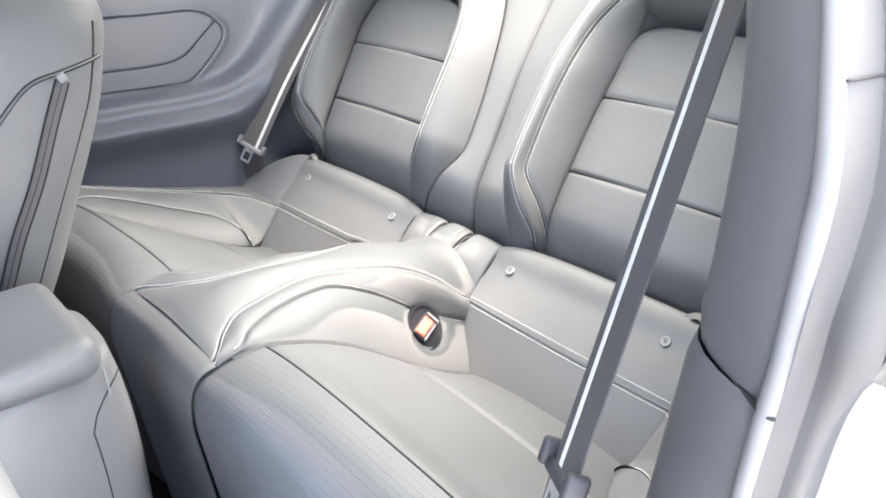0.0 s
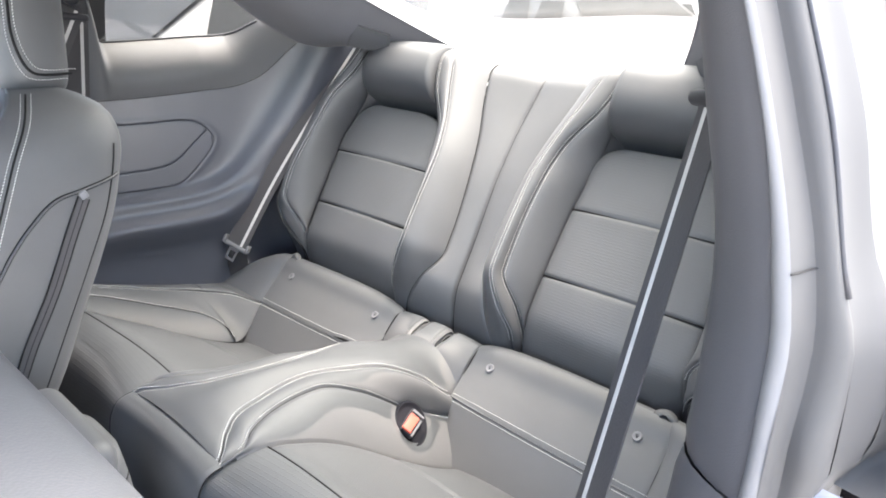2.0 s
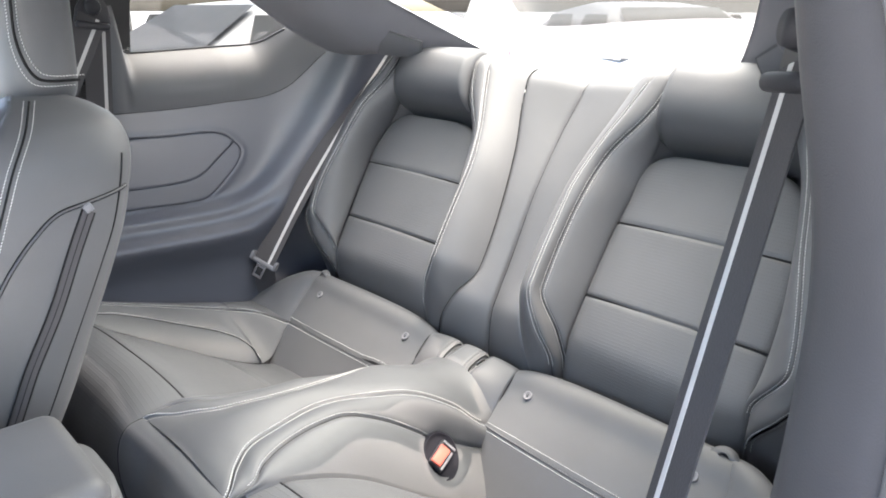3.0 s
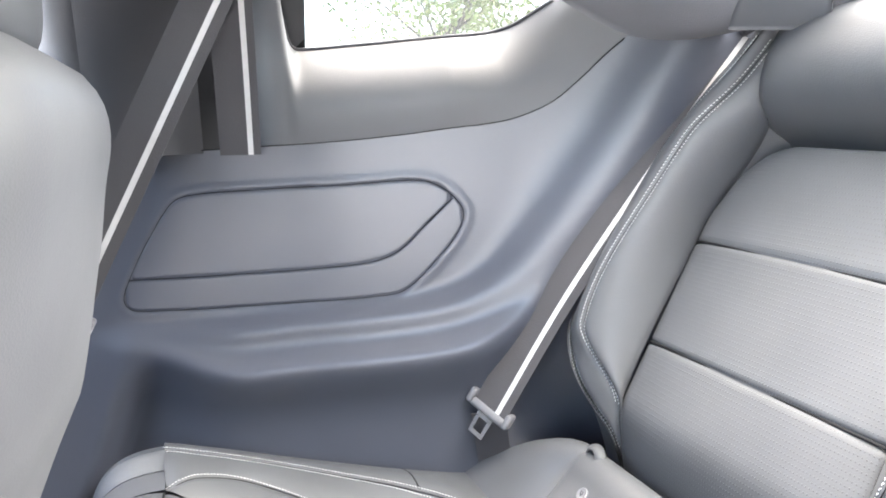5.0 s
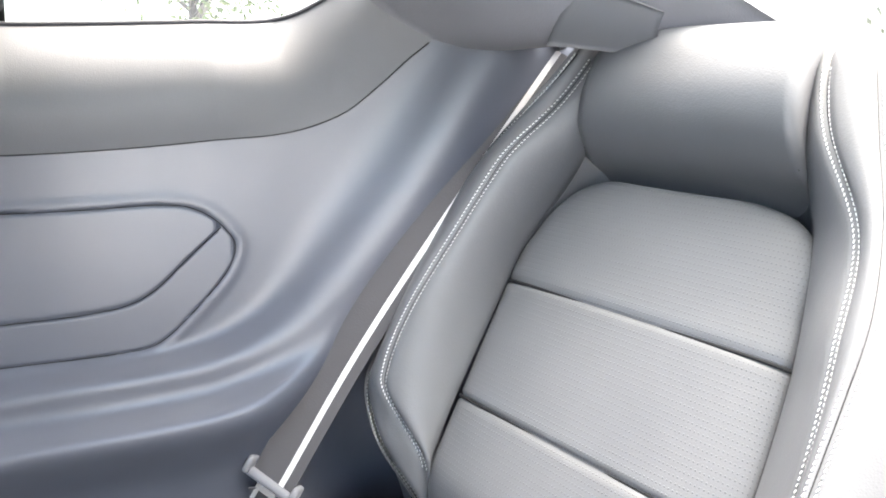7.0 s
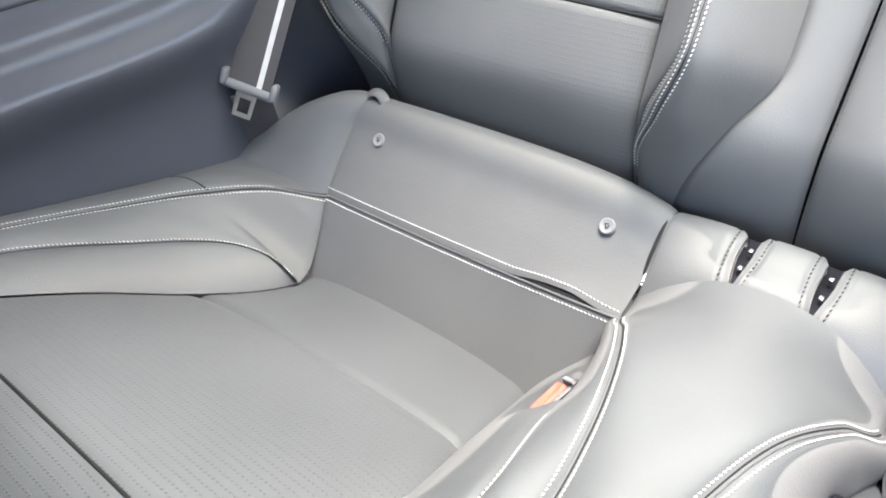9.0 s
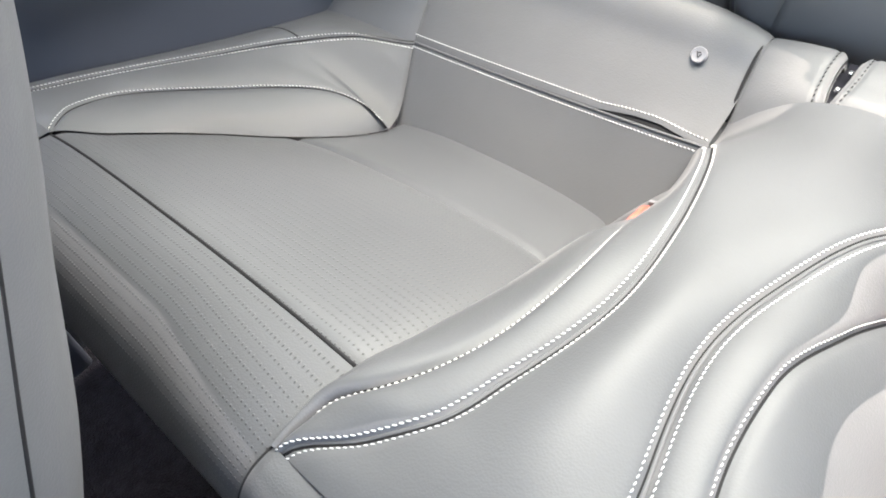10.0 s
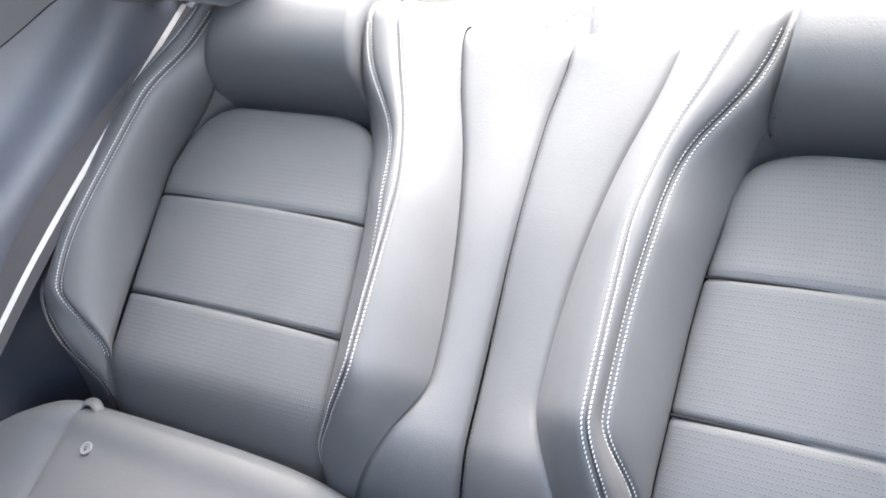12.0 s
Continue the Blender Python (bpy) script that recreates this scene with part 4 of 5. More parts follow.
def panel_relief(y, z):
    """How far the lower trim stands into the car: a rolled ledge that sweeps up to the rear, hollow under it."""
    d = np.hypot(y[..., None] - RIDGE[:, 0], z[..., None] - RIDGE[:, 1])
    i = d.argmin(-1)
    t = np.gradient(RIDGE, axis=0)[i]
    rel = np.stack([y, z], -1) - RIDGE[i]
    below = np.sign(t[..., 0] * rel[..., 1] - t[..., 1] * rel[..., 0])
    q = d.min(-1) * below
    ease = lambda v: np.clip(v, 0, 1) ** 2 * (3 - 2 * np.clip(v, 0, 1))
    soft = lambda v: 1 / (1 + np.exp(np.clip(v, -40, 40)))
    front = ease((y - (0.176 - (0.654 - z) * 0.38)) / 0.05)
    gap = 0.010 + 0.036 * ease((y - 0.15) / 0.17)
    step = 0.022 * soft(q / (0.0040 + 0.006 * ease((y - 0.54) / 0.12))) * ease((y - 0.10) / 0.22)
    shelf_ = 0.032 * soft((q + gap) / 0.0058) * ease((y - 0.10) / 0.20) * (1 - ease((y - 0.56) / 0.13))
    hollow = -0.050 * soft((q + gap + 0.046) / 0.022) * front
    return step + shelf_ + hollow


def pocket_edge(n=90):
    """Outline of the storage lid in the trim, as (y, z)."""
    pts = [(0.226, 0.795), (0.2425, 0.8136), (0.268, 0.8198), (0.344, 0.8225), (0.447, 0.8256), (0.524, 0.8281), (0.549, 0.8184), (0.567, 0.800), (0.572, 0.786), (0.565, 0.7636), (0.539, 0.7287), (0.5075, 0.696), (0.486, 0.687), (0.39, 0.6806), (0.283, 0.6782), (0.191, 0.6814), (0.179, 0.6866), (0.1752, 0.6984), (0.1832, 0.7203), (0.203, 0.758), (0.226, 0.795)]
    return curve3(pts, n)


def quarter_trim(side):
    root = thing("quarter_trim", "dark grey moulded plastic quarter panel with storage lid and ledge", "car trim", (side * 0.65, 0.5, 0.5), "quarter panels", "structure")
    inward = np.array([-side, -0.4, 0.0])
    y = np.linspace(-0.02 if side < 0 else 0.24, 0.98, 260)
    t = np.linspace(0, 1, 190)
    z0 = 0.36
    Z = z0 + (seam_z(y)[:, None] - z0) * t
    Y = y[:, None] + 0 * Z
    X = panel_x(Y) + panel_relief(Y, Z)
    edge = pocket_edge(160)
    inside = np.zeros(Y.shape, bool)
    a, b = edge[:-1], edge[1:]
    for (y1, z1), (y2, z2) in zip(a, b):
        hit = ((z1 > Z) != (z2 > Z)) & (Y < (y2 - y1) * (Z - z1) / (z2 - z1 + 1e-12) + y1)
        inside ^= hit
    d = np.min(np.hypot(Y[..., None] - edge[:, 0], Z[..., None] - edge[:, 1]), -1)
    X = X - np.where(inside, 0.0028 * np.clip(d / 0.004, 0, 1), 0) + 0.0012 * np.exp(-(((d - 0.005) / 0.005) ** 2)) * ~inside
    P = mirrored(np.stack([X, Y, Z], -1), side)
    sheet("lower_trim", P, TRIM, root, inward)
    # storage lid: upper plate and lower strip, parted by a fine gap
    div = curve3([(0.1832, 0.7203), (0.286, 0.7191), (0.392, 0.7221), (0.466, 0.7293), (0.4975, 0.7428), (0.529, 0.7745), (0.560, 0.806)], 50)
    e = pocket_edge(240)
    k0, k1 = int(np.argmin(e[:, 0])), int(np.argmax(e[:, 0]))
    over = np.concatenate([e[k0:], e[:k1 + 1]])
    under = e[k1:k0 + 1][::-1]
    def lid(name, y0, y1, low, high):
        y = y0 + (y1 - y0) * (0.5 - 0.5 * np.cos(np.pi * np.linspace(0, 1, 70)))
        s = 0.5 - 0.5 * np.cos(np.pi * np.linspace(0, 1, 24))
        a, b = low(y) + 0.0004, high(y) - 0.0004
        Z = a[:, None] + np.maximum(b - a, 0.0004)[:, None] * s
        Y = y[:, None] + 0 * Z
        P = mirrored(np.stack([panel_x(Y) + panel_relief(Y, Z) * 0.5 + 0.0005, Y, Z], -1), side)
        P = padded(P, inward, 0.0, 0.0009, 0.0015, (1, 1, 1, 1))
        sheet(name, P, TRIM, root, inward, "", 0.004)
    line = lambda c: (lambda y: np.interp(y, c[:, 0], c[:, 1]))
    lid("lid_plate", 0.187, 0.556, line(div), line(over))
    lid("lid_strip", 0.178, 0.570, line(under), lambda y: np.where(y < 0.560, np.interp(y, div[:, 0], div[:, 1]), np.interp(y, over[:, 0], over[:, 1])))
    gap = np.stack([panel_x(div[:, 0]) + panel_relief(div[:, 0], div[:, 1]) + 0.0006, div[:, 0], div[:, 1]], -1)
    sweep("lid_gap", mirrored(gap, side), ring(0.0005, 6), inward, SEAM, root)
    rim = np.stack([panel_x(e[:, 0]) + panel_relief(e[:, 0], e[:, 1]) + 0.0003, e[:, 0], e[:, 1]], -1)
    sweep("lid_gap", mirrored(rim, side), ring(0.0005, 6), inward, SEAM, root, caps=False)
    # upper trim: from the seam up and out to the window sill
    y = np.linspace(0.325, 0.80, 160)
    t = np.linspace(0, 1, 50)
    ztop = table(y, [0.32, 0.376, 0.384, 0.389, 0.400, 0.4585, 0.56, 0.619, 0.638, 0.662, 0.72, 0.80], [1.12, 1.12, 1.03, 0.998, 0.988, 0.991, 0.998, 1.002, 1.008, 1.024, 1.06, 1.07])
    Z = seam_z(y)[:, None] * (1 - t) + ztop[:, None] * t
    Y = y[:, None] + 0.0 * Z
    tt = t[None, :]
    X = panel_x(Y) + 0.001 + 0.010 * np.sin(np.pi * tt) * np.clip((0.66 - Y) / 0.1, 0, 1) - 0.035 * np.clip((tt - 0.25) / 0.75, 0, 1) ** 2 * np.clip((0.70 - Y) / 0.08, 0, 1)
    X = X - 0.03 * np.clip((0.375 - Y) / 0.05, 0, 1) ** 2
    P = mirrored(np.stack([X, Y, Z], -1), side)
    sheet("upper_trim", P, TRIM_UP, root, inward, "paler soft upper trim")
    ys = np.linspace(0.20, 0.74, 80)
    q = mirrored(np.stack([panel_x(ys) + panel_relief(ys, seam_z(ys)) + 0.0005, ys, seam_z(ys)], -1), side)
    sweep("trim_seam", q, ring(0.0008, 6), inward, SEAM, root)
    # rubber seal along the sill and the fixed pane above it
    q = mirrored(np.stack([X[:, -1], Y[:, -1], Z[:, -1]], -1)[17:118], side)
    sweep("window_seal", q, ring(0.0022, 8), inward, BLACK, root, "black rubber window seal")
    yy, zz = np.meshgrid(np.linspace(0.30, 0.80, 12), np.linspace(0.93, 1.27, 10), indexing="ij")
    P = mirrored(np.stack([panel_x(yy) - 0.045 + 0.25 * np.clip(zz - 1.0, 0, 1), yy, zz], -1), side)
    g = sheet("quarter_glass", P, GLASS, root, inward, "clear quarter window glass")
    g.visible_shadow = False
    return root


# ---- body shell ----
def wall_slab(name, a, b, mat_, label, bevel=0.01):
    """A plain setting slab between two corners."""
    ca, cb = Vector(a), Vector(b)
    bm = rounded_box([max(abs(v), 0.01) for v in (cb - ca)], bevel, (ca + cb) / 2)
    ob = part(name, bm, mat_, None, label)
    return tagged(ob, label, "car body", kind="structure")


def floor():
    n = 60
    x, y = np.meshgrid(np.linspace(-0.78, 0.78, n), np.linspace(-1.5, 0.9, n), indexing="ij")
    z = 0.10 + 0.12 * np.exp(-((x / 0.13) ** 2)) + 0.004 * np.sin(37 * x + 21 * y) * np.cos(23 * y)
    ob = sheet("floor", np.stack([x, y, z], -1), CARPET, None, (0, 0, 1), "dark grey loop carpet with crumbs and dust", 0.03)
    tagged(ob, category="floor", kind="structure")
    # scattered crumbs and lint
    rnd = random.Random(4)
    verts, faces = [], []
    for i in range(90):
        cx, cy = rnd.uniform(-0.12, 0.30), rnd.uniform(0.02, 0.17)
        cz = 0.101 + 0.12 * math.exp(-((cx / 0.13) ** 2)) + 0.004 * math.sin(37 * cx + 21 * cy) * math.cos(23 * cy)
        r = rnd.uniform(0.0006, 0.0022)
        o = len(verts)
        for k in range(3):
            q = 2.1 * k + rnd.uniform(0, 1)
            verts.append((cx + r * math.cos(q), cy + r * math.sin(q), cz))
        verts.append((cx, cy, cz + r))
        faces += [(o, o + 1, o + 3), (o + 1, o + 2, o + 3), (o + 2, o, o + 3), (o + 2, o + 1, o)]
    bits = link_mesh("crumbs", verts, faces, STRIPE, None, "", False)
    tagged(bits, "pale crumbs and lint scattered over the dark carpet", "crumbs", kind="stuff")


def pillar_c(side):
    root = thing("rear_pillar", "dark smooth plastic rear pillar trim under the roof", "car trim", (side * 0.5, 0.8, 1.05), "rear pillars", "structure")
    low = curve3([(-0.69, 0.44, 1.235), (-0.645, 0.53, 1.155), (-0.590, 0.625, 1.072), (-0.560, 0.690, 1.020), (-0.525, 0.768, 0.978), (-0.470, 0.835, 0.988), (-0.425, 0.845, 1.00)], 50)
    top = curve3([(-0.52, 0.50, 1.25), (-0.45, 0.62, 1.175), (-0.37, 0.76, 1.095), (-0.315, 0.86, 1.038), (-0.265, 0.94, 0.992), (-0.235, 0.97, 0.975), (-0.22, 0.985, 0.965)], 50)
    s = np.linspace(0, 1, 18)
    P = low[:, None] * (1 - s[:, None]) + top[:, None] * s[:, None]
    bow = 0.030 * np.sin(np.pi * s) ** 1.0
    P = P + bow[None, :, None] * np.array([0.35, -0.75, -0.1])
    sheet("cover", mirrored(P, side), LINER, root, (-side, -1, 0), "", 0.006)
    c = np.array([[(-0.432, 0.797, 0.983), (-0.384, 0.788, 1.031)], [(-0.350, 0.852, 0.974), (-0.336, 0.836, 1.009)]])
    u = np.linspace(0, 1, 16)[:, None, None]
    v = np.linspace(0, 1, 12)[None, :, None]
    P = (c[0, 0] * (1 - v) + c[0, 1] * v) * (1 - u) + (c[1, 0] * (1 - v) + c[1, 1] * v) * u
    P = P + np.array([0.1, -0.005, 0.001]) * np.array([0.0, 1, 1]) * (4 * v * (1 - v))
    sheet("shelf_corner", mirrored(P, side), TRIM_UP, root, (-side, -1, 0.3), "paler corner piece of the parcel shelf", 0.010)


def pillar_b(side, label):
    """Middle pillar: plastic trim in two pieces, pale rubber seal and painted door frame."""
    root = thing("middle_pillar", label, "car pillar", (side * 0.74, 0.14, 0.6), "middle pillars", "structure")
    z = np.array([0.12, 0.45, 0.62, 0.73, 0.79, 0.845, 0.88, 0.94, 0.98, 1.05, 1.10, 1.20, 1.30])
    inner = np.stack([table(z, [0.1, 0.6, 0.80, 0.86, 0.906, 0.958, 1.011, 1.041, 1.097, 1.3], [0.66, 0.675, 0.682, 0.685, 0.688, 0.688, 0.679, 0.672, 0.660, 0.60]), table(z, [0.1, 0.73, 0.85, 1.3], [0.13, 0.145, 0.16, 0.16]), z], -1)
    edge = np.stack([table(z, [0.1, 0.6, 0.857, 0.904, 0.947, 1.001, 1.05, 1.098, 1.3], [0.70, 0.722, 0.734, 0.736, 0.735, 0.726, 0.715, 0.699, 0.62]), np.full_like(z, 0.110), z], -1)
    seal = edge + np.stack([table(z, [0.1, 0.86, 0.905, 0.95, 1.0, 1.05, 1.1, 1.3], [0.010, 0.009, 0.010, 0.010, 0.009, 0.006, 0.005, 0.005]), np.full_like(z, -0.002), 0 * z], -1)
    step = np.stack([table(z, [0.1, 0.6, 0.85, 0.92, 0.957, 0.98, 1.026, 1.05, 1.098, 1.3], [0.718, 0.738, 0.748, 0.751, 0.749, 0.745, 0.731, 0.724, 0.707, 0.63]), np.full_like(z, 0.125), z], -1)
    jamb = np.stack([table(z, [0.1, 0.6, 0.85, 0.90, 0.94, 0.976, 1.024, 1.054, 1.098, 1.3], [0.728, 0.748, 0.758, 0.772, 0.766, 0.755, 0.742, 0.734, 0.717, 0.64]), np.full_like(z, 0.135), z], -1)
    outer = np.stack([table(z, [0.1, 0.6, 0.85, 0.885, 0.93, 0.945, 0.976, 1.024, 1.054, 1.098, 1.3], [0.735, 0.752, 0.762, 0.778, 0.785, 0.778, 0.763, 0.750, 0.741, 0.724, 0.65]), np.full_like(z, 0.160), z], -1)
    rear = outer + np.array([-0.03, 0.25, 0])
    hidden = inner + np.array([0.03, 0.12, 0])
    K = mirrored(np.stack([hidden, inner, edge, seal, step, jamb, outer, rear], 1) * np.array([-1, 1, 1]), side)
    zz = np.linspace(0.12 if side > 0 else 0.868, 1.30, 90)
    fine = np.stack([np.stack([table(zz, z, K[:, k, i]) for i in range(3)], -1) for k in range(K.shape[1])], 1)
    up = (-side, -1, 0)
    cut = int(np.argmin(np.abs(zz - 0.855)))
    for name, seg, mat_, a, b, bulge in (("inner_return", 0, PILLAR, 0, 90, 0.004), ("upper_cover", 1, PILLAR, cut, 90, 0.006), ("lower_cover", 1, PILLAR, 0, cut + 1, 0.008), ("rubber_seal", 2, SEAL, cut, 90, 0.003), ("lower_seal", 2, SEAL, 0, cut + 1, 0.003), ("frame_step", 3, PAINT, 0, 90, 0.0), ("frame_face", 4, PAINT, 0, 90, 0.004), ("frame_flange", 5, PAINT, 0, 90, 0.003), ("outer_skin", 6, PAINT, 0, 90, 0.0)):
        if side < 0 and name in ("lower_cover", "lower_seal"):
            continue
        P = across(fine, seg, 11, (seg not in (2, 3), seg not in (1, 2)))[a:b]
        P = padded(P, up if seg < 6 else (side, 0, 0), bulge, 0.0025 if "cover" in name else 0.0, 0.004, (0, 1, 1 if name == "upper_cover" else 0, 1 if name == "lower_cover" else 0))
        if seg in (3, 4):
            # soft pressed bulge beside the latch
            d = (P - np.array([side * 0.757, 0.130, 0.890])) / np.array([0.013, 0.03, 0.022])
            P = P - np.array([0, 0.007, 0]) * np.exp(-(d ** 2).sum(-1))[..., None]
        sheet(name, P, mat_, root, up if seg < 6 else (side, 0, 0))
    if side > 0:
        sweep("cover_gap", np.concatenate([across(fine, 1, 15)[cut], across(fine, 2, 9)[cut][1:]]) , ring(0.0012, 6), (-side, -0.6, 0.1), SEAM, root)
    if side > 0:
        q = np.stack([table(zz, z, K[:, 5, i]) for i in range(3)], -1)[64:]
        sweep("outer_edge_strip", q + np.array([0.001, -0.002, 0]), ring(0.0016, 6), (0, -1, 0), BLACK, root, "thin dark edge strip")
        # door latch recess pressed into the frame, and the pale outer body below it
        a, b = np.meshgrid(np.linspace(0, 1, 22), np.linspace(0, 1, 18), indexing="ij")
        edge_ = np.maximum(np.abs(2 * a - 1), np.abs(2 * b - 1))
        deep = 0.050 * np.clip((1 - edge_) / 0.45, 0, 1) ** 0.6
        px = 0.765 + 0.075 * a + 0.014 * np.sin(np.pi * b) * (1 - a)
        sheet("latch_recess", np.stack([px, 0.158 + deep + 0.004 * a, 0.857 + 0.085 * b - 0.012 * a], -1), PAINT, root, (0, -1, 0), "shadowed door latch recess")
        a, b = np.meshgrid(np.linspace(0, 1, 20), np.linspace(0, 1, 24), indexing="ij")
        px = 0.752 + 0.16 * a - 0.03 * (1 - b) ** 2
        sheet("body_return", np.stack([px, 0.150 + 0.05 * a ** 2, 0.30 + 0.557 * b - 0.012 * a], -1), BODY, root, (0, -1, 0), "pale silver-blue painted body below the latch")
        row = int(np.argmin(np.abs(zz - 0.985)))
        q = np.concatenate([across(fine, 3, 7)[row], across(fine, 4, 9)[row][1:]])
        sweep("frame_joint", q + np.array([0, -0.0006, 0]), ring(0.0005, 6), (0, -0.2, 1), SEAM, root)
    return root


def roof():
    n = 40
    s = np.linspace(-1, 1, n)
    y = np.linspace(-0.75, 0.52, 30)
    Y, S = np.meshgrid(y, s, indexing="ij")
    hw = table(Y, [-0.75, 0.0, 0.52], [0.54, 0.62, 0.60])
    Z = 1.285 - 0.055 * S**4 - 0.03 * ((Y + 0.1) / 0.6) ** 2
    # out of view; pale lining added as a reflector for the cushions
    ob = sheet("ceiling", np.stack([S * hw, Y, Z], -1), CEILING, None, (0, 0, -1), "unseen roof headliner, made pale to bounce fill light", 0.03)
    tagged(ob, category="ceiling", kind="structure")


def shelf():
    x, y = np.meshgrid(np.linspace(-0.56, 0.56, 30), np.linspace(0.96, 1.35, 20), indexing="ij")
    z = 0.915 - 0.02 * np.clip((y - 0.95) / 0.4, 0, 1) - 0.02 * (x / 0.5) ** 4
    ob = sheet("parcel_shelf", np.stack([x, y, z], -1), SHELF, None, (0, 0, 1), "pale grey parcel shelf behind the rear seats", 0.02)
    tagged(ob, category="parcel shelf", kind="structure")
    x, y = np.meshgrid(np.linspace(-1, 1, 24), np.linspace(0, 1, 14), indexing="ij")
    P = np.stack([x * (0.50 - 0.02 * y), 0.50 + 0.86 * (1 - y), 0.965 + 0.285 * y**0.85 - 0.02 * x**2], -1)
    g = sheet("rear_window", P, REAR_GLASS, None, (0, 0.4, 1), "sloping clear rear window glass")
    tagged(g, category="window", kind="structure")
    g.visible_shadow = False
    root = thing("shelf_stud", "small dark round fixing on the shelf edge", "fixing", (-0.205, 0.965, 0.975))
    bm = bmesh.new()
    bmesh.ops.create_cone(bm, cap_ends=True, segments=20, radius1=0.011, radius2=0.008, depth=0.012, matrix=Matrix.Translation((-0.205, 0.965, 0.974)))
    part("cap", bm, BLACK, root)


# ---- front seats and console ----
def passenger_seat():
    root = thing("front_passenger_seat", "grey leather front seat with headrest and contrast stitching", "car seat", (-0.34, 0.0, 0.1), "front seats")
    # sections of the backrest up its height: front, side and rear lines
    h = np.linspace(0, 1, 60)
    z = 0.30 + 0.665 * h
    rear_y = table(z, [0.30, 0.52, 0.60, 0.67, 0.84, 0.90, 0.945, 0.965], [-0.03, 0.042, 0.084, 0.115, 0.190, 0.203, 0.186, 0.145])
    front_y = table(z, [0.30, 0.52, 0.70, 0.86, 0.93, 0.965], [-0.30, -0.22, -0.14, -0.055, -0.005, 0.045])
    xi = table(z, [0.30, 0.60, 0.85, 0.93, 0.965], [-0.125, -0.122, -0.132, -0.155, -0.205])
    xo = -0.69 - xi
    mid = 0.5 * (xi + xo)
    loops = []
    for i in range(60):
        yc, ry = 0.5 * (rear_y[i] + front_y[i]), 0.5 * (rear_y[i] - front_y[i])
        rx = 0.5 * (xi[i] - xo[i])
        a = np.linspace(0, 2 * np.pi, 72, endpoint=False)
        c, s = np.cos(a), np.sin(a)
        e = 0.42
        x = mid[i] + rx * np.sign(c) * np.abs(c) ** e
        y = yc + ry * np.sign(s) * np.abs(s) ** e
        hollow = np.where(s < -0.3, 0.05 * np.exp(-(((x - mid[i]) / 0.12) ** 2)), 0)
        swell = np.where(s > 0.3, 0.035 * np.exp(-(((x - mid[i]) / 0.13) ** 2)), 0) * min(1, max(0, (0.86 - z[i]) / 0.14))
        loops.append(np.stack([x, y + hollow + swell, np.full(72, z[i])], -1))
    V = np.array(loops)
    top = V[-1].mean(0) + np.array([0, 0, 0.006])
    F = prism_faces(72, 60) + [(59 * 72 + i, 59 * 72 + (i + 1) % 72, 60 * 72) for i in range(72)]
    link_mesh("backrest", np.concatenate([V.reshape(-1, 3), [top]]), F, LEATHER, root)
    side_out = np.array([1.0, -0.15, 0.1])
    def on_side(pts, n=50, lift=0.001):
        q = curve3(pts, n)
        x = np.interp(q[:, 2], z, xi)
        fy, ry_ = np.interp(q[:, 2], z, front_y), np.interp(q[:, 2], z, rear_y)
        yc, hy = 0.5 * (fy + ry_), 0.5 * (ry_ - fy)
        sy = np.clip(np.abs((q[:, 1] - yc) / hy), 0, 0.995) ** (1 / 0.42)
        rx = x - np.interp(q[:, 2], z, mid)
        return np.stack([np.interp(q[:, 2], z, mid) + rx * np.sqrt(np.maximum(1 - sy**2, 0.0)) ** 0.42 + lift, q[:, 1], q[:, 2]], -1)
    # curved seam across the side, seam down the front edge, seat-rear seam, and a zip strip
    q = on_side([(0, -0.03, 0.70), (0, -0.012, 0.732), (0, 0.0045, 0.757), (0, 0.022, 0.782), (0, 0.048, 0.811), (0, 0.080, 0.837), (0, 0.1155, 0.846), (0, 0.170, 0.857)])
    piped_seam(q, np.broadcast_to(side_out, q.shape), root)
    q = on_side([(0, 0.088, 0.963), (0, 0.064, 0.926), (0, 0.044, 0.892), (0, 0.028, 0.855), (0, -0.008, 0.77), (0, -0.05, 0.69), (0, -0.10, 0.60)], 60)
    n = np.broadcast_to(side_out, q.shape)
    seam_line(q, n, root, 0.0013)
    stitching([(q + np.array([0.001, 0.006, 0]), n), (q + np.array([0.0, -0.006, 0]), n)], root)
    q = on_side([(0, 0.170, 0.898), (0, 0.158, 0.85), (0, 0.144, 0.809), (0, 0.122, 0.765), (0, 0.072, 0.666), (0, 0.027, 0.577), (0, 0.0, 0.53)], 50)
    seam_line(q, np.broadcast_to(side_out, q.shape), root, 0.0012)
    q = on_side([(0, 0.1155, 0.836), (0, 0.092, 0.79), (0, 0.059, 0.721), (0, 0.0235, 0.658), (0, -0.002, 0.604), (0, -0.03, 0.545)], 40, 0.0005)
    sweep("zip_strip", q, [(-0.0065, -0.002), (0.0065, -0.002), (0.0065, 0.0010), (0.0022, 0.0018), (-0.0022, 0.0018), (-0.0065, 0.0010)], side_out, BELT, root, "dark ribbed strip down the seat side", False)
    for d in (-0.0075, 0.0075, 0.0):
        seam_line(q + np.array([0.0012, d * 0.88, -d * 0.45]) + (np.array([0.001, 0, 0]) if d == 0 else 0), np.broadcast_to(side_out, q.shape), root, 0.0012 if d else 0.0006)
    part("zip_tab", rounded_box((0.004, 0.011, 0.011), 0.002, Vector(q[0]) + Vector((0.002, 0, 0.004)), Euler((0.5, 0, 0)).to_matrix()), GUIDE, root, "small pale tab")
